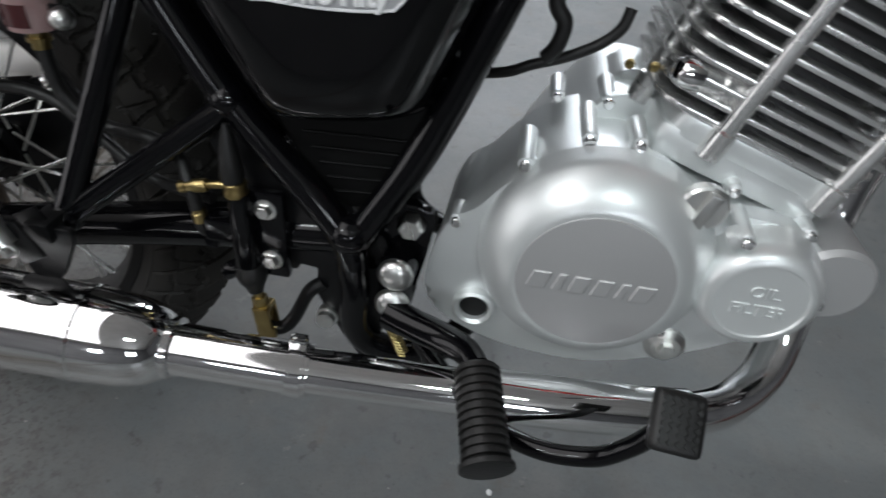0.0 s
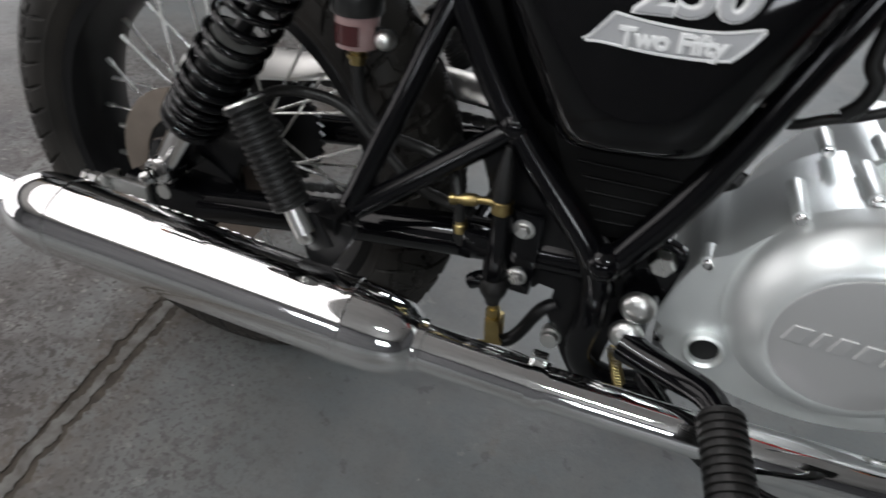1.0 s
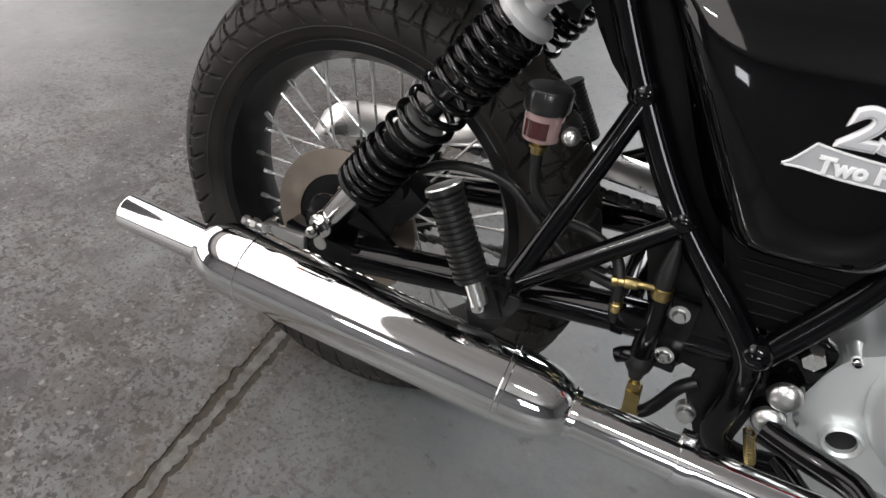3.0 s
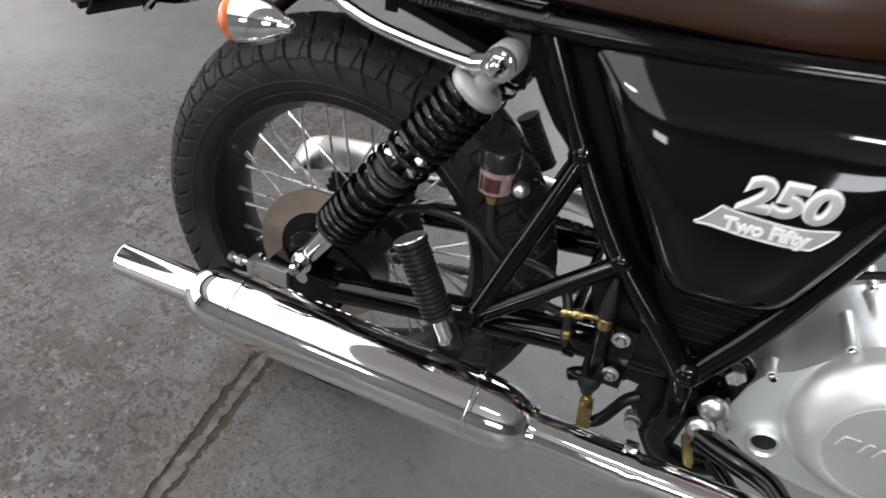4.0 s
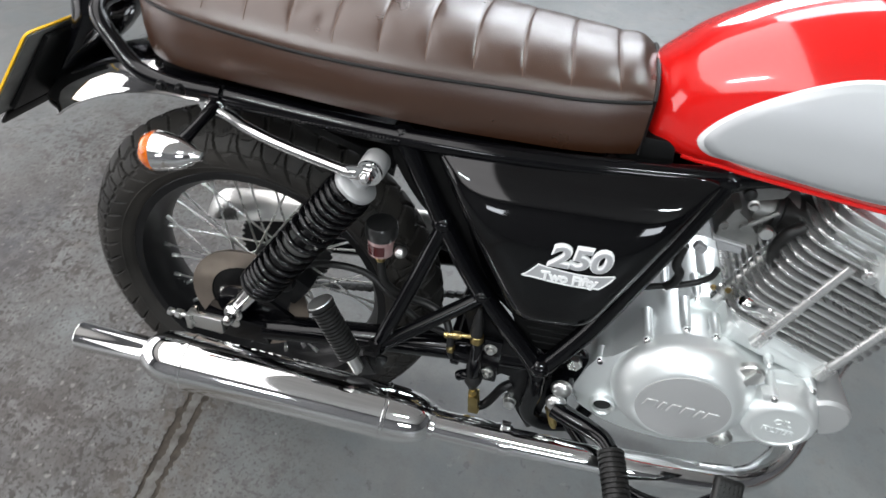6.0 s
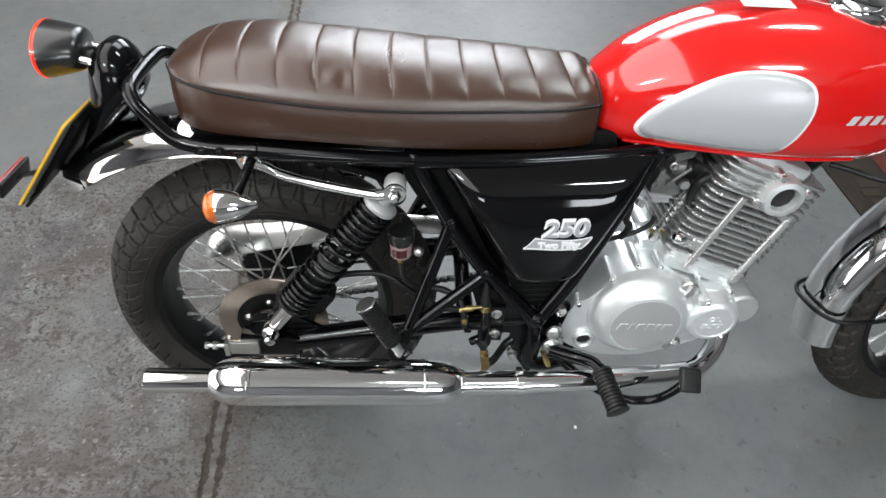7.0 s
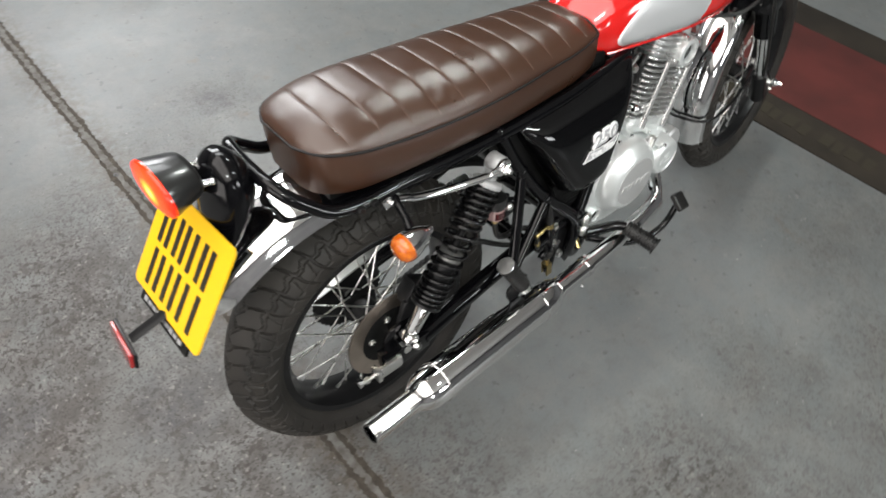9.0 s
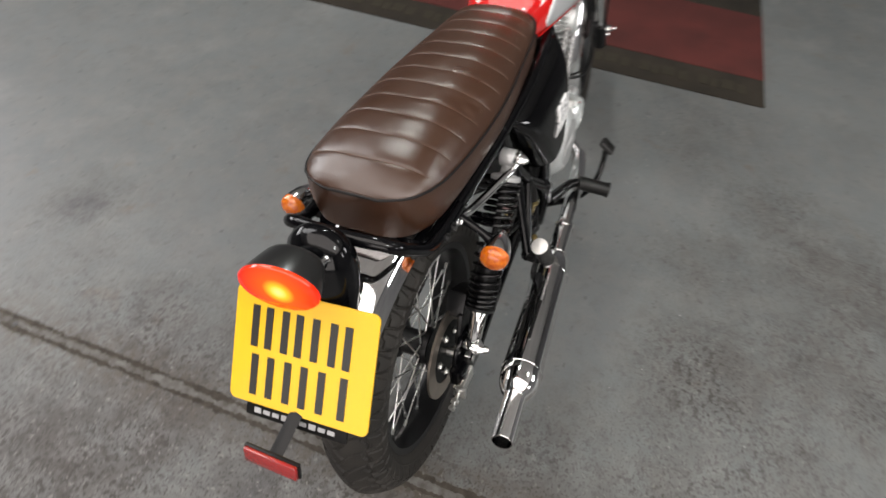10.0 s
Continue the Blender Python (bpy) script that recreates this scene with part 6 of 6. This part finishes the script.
lathe(bm, [(0, 0.0065), (0.004, 0.0065), (0.004, 0.0035), (0.001, 0.0035)], (0.656, -0.058, 0.630), RIGHT, 18)
throttle = part("carburettor", bm, carb_alloy, bike, "grey alloy carburettor with square float bowl")
bm = bmesh.new()
prism(bm, [(0.648, 0.614), (0.690, 0.609), (0.692, 0.605), (0.649, 0.609)], -0.064, 0.030, 0.0015, 1)
prism(bm, [(0.654, 0.609), (0.688, 0.605), (0.690, 0.594), (0.660, 0.594)], -0.060, 0.026, 0.004, 2)
part("float_bowl", bm, emblem_grey, throttle, "pale grey float bowl")
bm = bmesh.new()
tube(bm, [(0.677, -0.062, 0.636), (0.705, -0.064, 0.666)], 0.0032, 10, n=1)
lathe(bm, [(0, 0.005), (0.004, 0.005)], (0.677, -0.062, 0.636), RIGHT, 14)
part("throttle_lever", bm, carb_alloy, throttle, "grey throttle lever")
bm = bmesh.new()
lathe(bm, [(0, 0.0085), (0.007, 0.0085), (0.009, 0.0075), (0.009, 0)], (0.702, -0.060, 0.636), RIGHT, 20)
part("throttle_screw", bm, bright_steel, throttle, "bright screw head")
bm = bmesh.new()
bolt(bm, (0.676, -0.062, 0.668), RIGHT, 0.005, 0.005)
part("bracket_bolt", bm, bright_steel, throttle)
bm = bmesh.new()
prism(bm, [(0.660, 0.690), (0.664, 0.672), (0.680, 0.668), (0.708, 0.678), (0.712, 0.690)], -0.052, -0.046, 0.001, 1)
part("cable_bracket", bm, carb_alloy, throttle, "grey cable bracket")
bm = bmesh.new()
lathe(bm, [(0, 0.0075), (0.010, 0.0075), (0.011, 0.006)], (0.668, -0.052, 0.679), RIGHT, 20)
part("bracket_grommet", bm, rubber, throttle, "black rubber grommet")
bm = bmesh.new()
lathe(bm, [(0, 0.030), (0.006, 0.031), (0.010, 0.027), (0.030, 0.026), (0.050, 0.030)], (0.712, -0.012, 0.640), (1, 0, -0.05), 28)
part("intake_rubber", bm, rubber, throttle, "black rubber intake manifold")
bm = bmesh.new()
tube(bm, [(0.742, -0.058, 0.650), (0.728, -0.062, 0.640), (0.722, -0.060, 0.615), (0.730, -0.056, 0.585)], 0.008, 12)
part("spark_lead", bm, rubber, throttle, "black lead beside the cylinder")
bm = bmesh.new()
tube(bm, [(0.640, -0.050, 0.672), (0.68, -0.052, 0.692), (0.74, -0.03, 0.690)], 0.005, 10)
part("throttle_cable", bm, rubber, throttle, "black throttle cable")
bm = bmesh.new()
tube(bm, [(0.545, -0.045, 0.500), (0.586, -0.066, 0.514), (0.606, -0.070, 0.524), (0.63, -0.070, 0.533), (0.652, -0.070, 0.545), (0.665, -0.070, 0.558), (0.669, -0.068, 0.572)], 0.0042, 12)
part("breather_hose", bm, rubber, throttle, "black rubber breather hose")
bm = bmesh.new()
tube(bm, [(0.616, -0.080, 0.605), (0.616, -0.080, 0.574), (0.624, -0.080, 0.560), (0.622, -0.080, 0.544), (0.615, -0.078, 0.533)], 0.006, 12)
part("drain_hose", bm, rubber, throttle, "black rubber drain hose")
bm = bmesh.new()
box(bm, (0.640, -0.060, 0.593), (0.016, 0.010, 0.011), Matrix.Rotation(radians(25), 3, "Y"), 0.003)
box(bm, (0.640, -0.058, 0.593), (0.008, 0.018, 0.007), Matrix.Rotation(radians(25), 3, "Y"), 0.002)
part("sensor_plug", bm, emblem_grey, throttle, "light grey sensor plug")
for bx in (0.680, 0.699):
    bm = bmesh.new()
    bolt(bm, (bx, -0.050, 0.528), RIGHT, 0.0030, 0.003)
    part("flange_bolt", bm, brass, throttle, "golden passivated bolt")
# ---- front end ----
RAKE = Vector((-0.4226, 0, 0.9063))
FB = Vector((1.386, 0, 0.288))
for s in (-1, 1):
    b0 = FB + Vector((0, s * 0.088, 0))
    bm = bmesh.new()
    lathe(bm, [(-0.012, 0.012), (-0.008, 0.021), (0.085, 0.0215), (0.088, 0.024), (0.098, 0.024), (0.102, 0.019)], b0, RAKE, 28)
    box(bm, b0 + Vector((0.016, 0, 0.03)), (0.040, 0.034, 0.055), Matrix.Rotation(radians(-25), 3, "Y"), 0.008)
    leg = part("fork_leg", bm, satin_black, bike, "telescopic fork leg with black lower and cover")
    bm = bmesh.new()
    lathe(bm, [(0.09, 0.0168), (0.30, 0.0168)], b0, RAKE, 28)
    part("stanchion", bm, chrome, leg, "chrome stanchion")
    bm = bmesh.new()
    lathe(bm, [(0.255, 0.020), (0.258, 0.0265), (0.55, 0.0265), (0.56, 0.022)], b0, RAKE, 28)
    part("fork_cover", bm, black_paint, leg, "gloss black fork cover")
    bm = bmesh.new()
    lathe(bm, [(0, 0.012), (0.010, 0.012), (0.0105, 0.0095), (0.018, 0.0095)], (1.430, s * 0.088 + s * 0.018, 0.318), (0, s, 0), 6)
    lathe(bm, [(0.016, 0.0055), (0.030, 0.005)], (1.430, s * 0.088 + s * 0.018, 0.318), (0, s, 0), 16)
    part("axle_nut", bm, chrome, leg, "chrome axle nut")
    bm = bmesh.new()
    bolt(bm, b0 + Vector((-0.01, s * 0.020, 0.055)), (0, s, 0), 0.007, 0.007)
    part("leg_bolt", bm, bright_steel, leg)
    bm = bmesh.new()
    bolt(bm, b0 + Vector((0.02, s * 0.020, 0.020)), (0, s, 0), 0.006, 0.006)
    part("leg_bolt", bm, bright_steel, leg)
bm = bmesh.new()
for d in (0.36, 0.555):
    p = FB + RAKE * d
    prism(bm, [(p.x - 0.03, p.z - 0.014), (p.x + 0.03, p.z - 0.014), (p.x + 0.03, p.z + 0.014), (p.x - 0.03, p.z + 0.014)], -0.115, 0.115, 0.006)
part("fork_yoke", bm, black_paint, bike, "black fork yokes")
bm = bmesh.new()
loops = []
for k in range(40):
    a = radians(194 - 3.95 * k)
    c, s = math.cos(a), math.sin(a)
    r = 0.346
    wide = 0.053
    sect = [(-wide, -0.030), (-wide - 0.002, -0.024), (-wide + 0.003, -0.012), (-wide * 0.75, 0.0), (-wide * 0.4, 0.006), (0, 0.008), (wide * 0.4, 0.006), (wide * 0.75, 0.0), (wide - 0.003, -0.012), (wide + 0.002, -0.024), (wide, -0.030),
            (wide - 0.003, -0.014), (wide * 0.73, -0.003), (0, 0.005), (-wide * 0.73, -0.003), (-wide + 0.003, -0.014)]
    loops.append([(1.428 + (r + d) * c, y, 0.324 + (r + d) * s) for y, d in sect])
rings(bm, loops)
front_guard = part("front_mudguard", bm, chrome, bike, "chromed steel front mudguard", sharp=50)
bm = bmesh.new()
tube(bm, [(1.36, -0.075, 0.40), (1.22, -0.078, 0.345), (1.115, -0.070, 0.330), (1.074, -0.045, 0.330), (1.063, 0.0, 0.332), (1.074, 0.045, 0.330), (1.115, 0.070, 0.330), (1.22, 0.078, 0.345), (1.36, 0.075, 0.40)], 0.0045, 10)
part("mudguard_stay", bm, satin_black, front_guard, "black wire stay")
bm = bmesh.new()
tube(bm, [(1.30, -0.072, 0.44), (1.27, -0.066, 0.60), (1.26, -0.05, 0.674)], 0.006, 10)
part("mudguard_bracket", bm, satin_black, front_guard)
fo = Vector(FRONT)
bm = bmesh.new()
lathe(bm, [(0.050, 0.085), (0.050, 0.130), (0.0545, 0.130), (0.0545, 0.085), (0.050, 0.085)], fo, (0, 1, 0), 64, caps=False)
part("front_disc", bm, disc_steel, front_wheel, "ground steel brake disc")
bm = bmesh.new()
tube(bm, [(1.135, -0.075, 0.86), (1.155, -0.118, 0.70), (1.215, -0.122, 0.55), (1.285, -0.112, 0.46), (1.33, -0.105, 0.38)], 0.004, 10)
part("front_cable", bm, rubber, bike, "black cable along the fork")
bm = bmesh.new()
tube(bm, [(1.09, -0.06, 0.88), (1.07, -0.13, 0.76), (1.03, -0.11, 0.68), (0.93, -0.06, 0.68)], 0.0045, 10)
tube(bm, [(1.11, 0.06, 0.88), (1.08, 0.12, 0.76), (1.02, 0.08, 0.68)], 0.0045, 10)
part("control_cable", bm, rubber, bike, "black control cables")
for s in (-1, 1):
    indicator(1, (1.172, s * 0.112, 0.800), (1.132, s * 0.142, 0.797), [(1.175, s * 0.085, 0.790), (1.170, s * 0.10, 0.796), (1.160, s * 0.122, 0.799)])
bm = bmesh.new()
HL = Vector((1.235, 0, 0.80))
lathe(bm, [(-0.10, 0.02), (-0.09, 0.05), (-0.05, 0.078), (0, 0.086), (0.02, 0.086)], HL, (1, 0, -0.05), 40)
headlamp = part("headlamp", bm, black_paint, bike, "round headlamp with black shell")
bm = bmesh.new()
lathe(bm, [(0.018, 0.089), (0.030, 0.088), (0.034, 0.080), (0.040, 0.05), (0.042, 0.0)], HL, (1, 0, -0.05), 40)
part("headlamp_rim", bm, chrome, headlamp, "chrome rim and glass")
bm = bmesh.new()
tube(bm, [(0.98, -0.36, 0.985), (1.03, -0.26, 0.985), (1.09, -0.12, 0.955), (1.10, 0, 0.945), (1.09, 0.12, 0.955), (1.03, 0.26, 0.985), (0.98, 0.36, 0.985)], 0.011, 14)
bar = part("handlebar", bm, chrome, bike, "chrome handlebar with black grips")
for s in (-1, 1):
    bm = bmesh.new()
    lathe(bm, [(0, 0.015), (0.002, 0.0165), (0.115, 0.0165), (0.118, 0.019), (0.122, 0.019)], (0.975, s * 0.372, 0.985), (0.45, -s, 0), 20)
    part("grip", bm, rubber, bar, "black rubber grip")
# side stand on the far side, on which the bike rests
bm = bmesh.new()
tube(bm, [(0.60, 0.105, 0.235), (0.605, 0.165, 0.15), (0.61, 0.228, 0.052)], 0.011, 12, n=4)
box(bm, (0.612, 0.2367, 0.0425), (0.055, 0.040, 0.006), Matrix.Rotation(radians(8.5), 3, "X"), 0.002)
part("side_stand", bm, black_paint, bike, "black side stand")

# the handlebar is turned a little to the left
A = Vector((1.345, 0, 0.288))
STEER = Matrix.Translation(A + Vector((0, 0.016, 0))) @ Matrix.Rotation(radians(8.0), 4, RAKE) @ Matrix.Translation(-A)
for ob in bike.children:
    if ob.name.split(".")[0] in ("front_wheel", "fork_leg", "fork_yoke", "front_mudguard", "headlamp", "handlebar", "front_cable") or (ob.name.startswith("indicator") and ob.data.vertices[0].co.x > 1):
        ob.matrix_basis = STEER @ ob.matrix_basis

# foot of a metal stand on the floor beyond the bike
stand = tagged(new("floor_stand"), "dark metal stand leg on a rubber foot", "stand")
stand.matrix_world = pose(0.25, 2.20, 0)
bm = bmesh.new()
lathe(bm, [(0, 0.014), (0.006, 0.018), (0.035, 0.016), (0.040, 0.012)], (0, 0, 0), (0, 0, 1), 20)
part("rubber_foot", bm, rubber, stand, "black rubber foot")
bm = bmesh.new()
tube(bm, [(0, 0, 0.036), (-0.01, 0.02, 0.30), (-0.02, 0.04, 0.60)], 0.011, 14, n=6)
part("leg", bm, satin_black, stand, "dark tubular leg")

# small litter on the floor
def crumb(name, place, size, mat, label):
    bm = bmesh.new()
    bmesh.ops.create_icosphere(bm, subdivisions=2, radius=size)
    for v in bm.verts:
        v.co *= 1 + 0.35 * noise.noise(v.co * 260 + Vector(place) * 40)
        v.co.z = max(v.co.z * 0.6, -size * 0.30)
    for v in bm.verts:
        v.co.z += size * 0.30
    ob = tagged(part(name, bm, mat, None), label, "litter")
    ob.matrix_world = Matrix.Translation(place)
    return ob


crumb("stone_chip", (0.640, -0.0855, 0), 0.0042, white_line, "tiny white stone chip on the concrete floor")
washer = bmesh.new()
lathe(washer, [(0, 0.0036), (0, 0.0070), (0.0014, 0.0070), (0.0014, 0.0036), (0, 0.0036)], (0, 0, 0), (0, 0, 1), 28, caps=False)
washer = tagged(part("washer", washer, dark_steel, None), "small dull steel washer lying beside the floor joint", "washer")
washer.matrix_world = Matrix.Translation((-0.225, 1.079, 0))
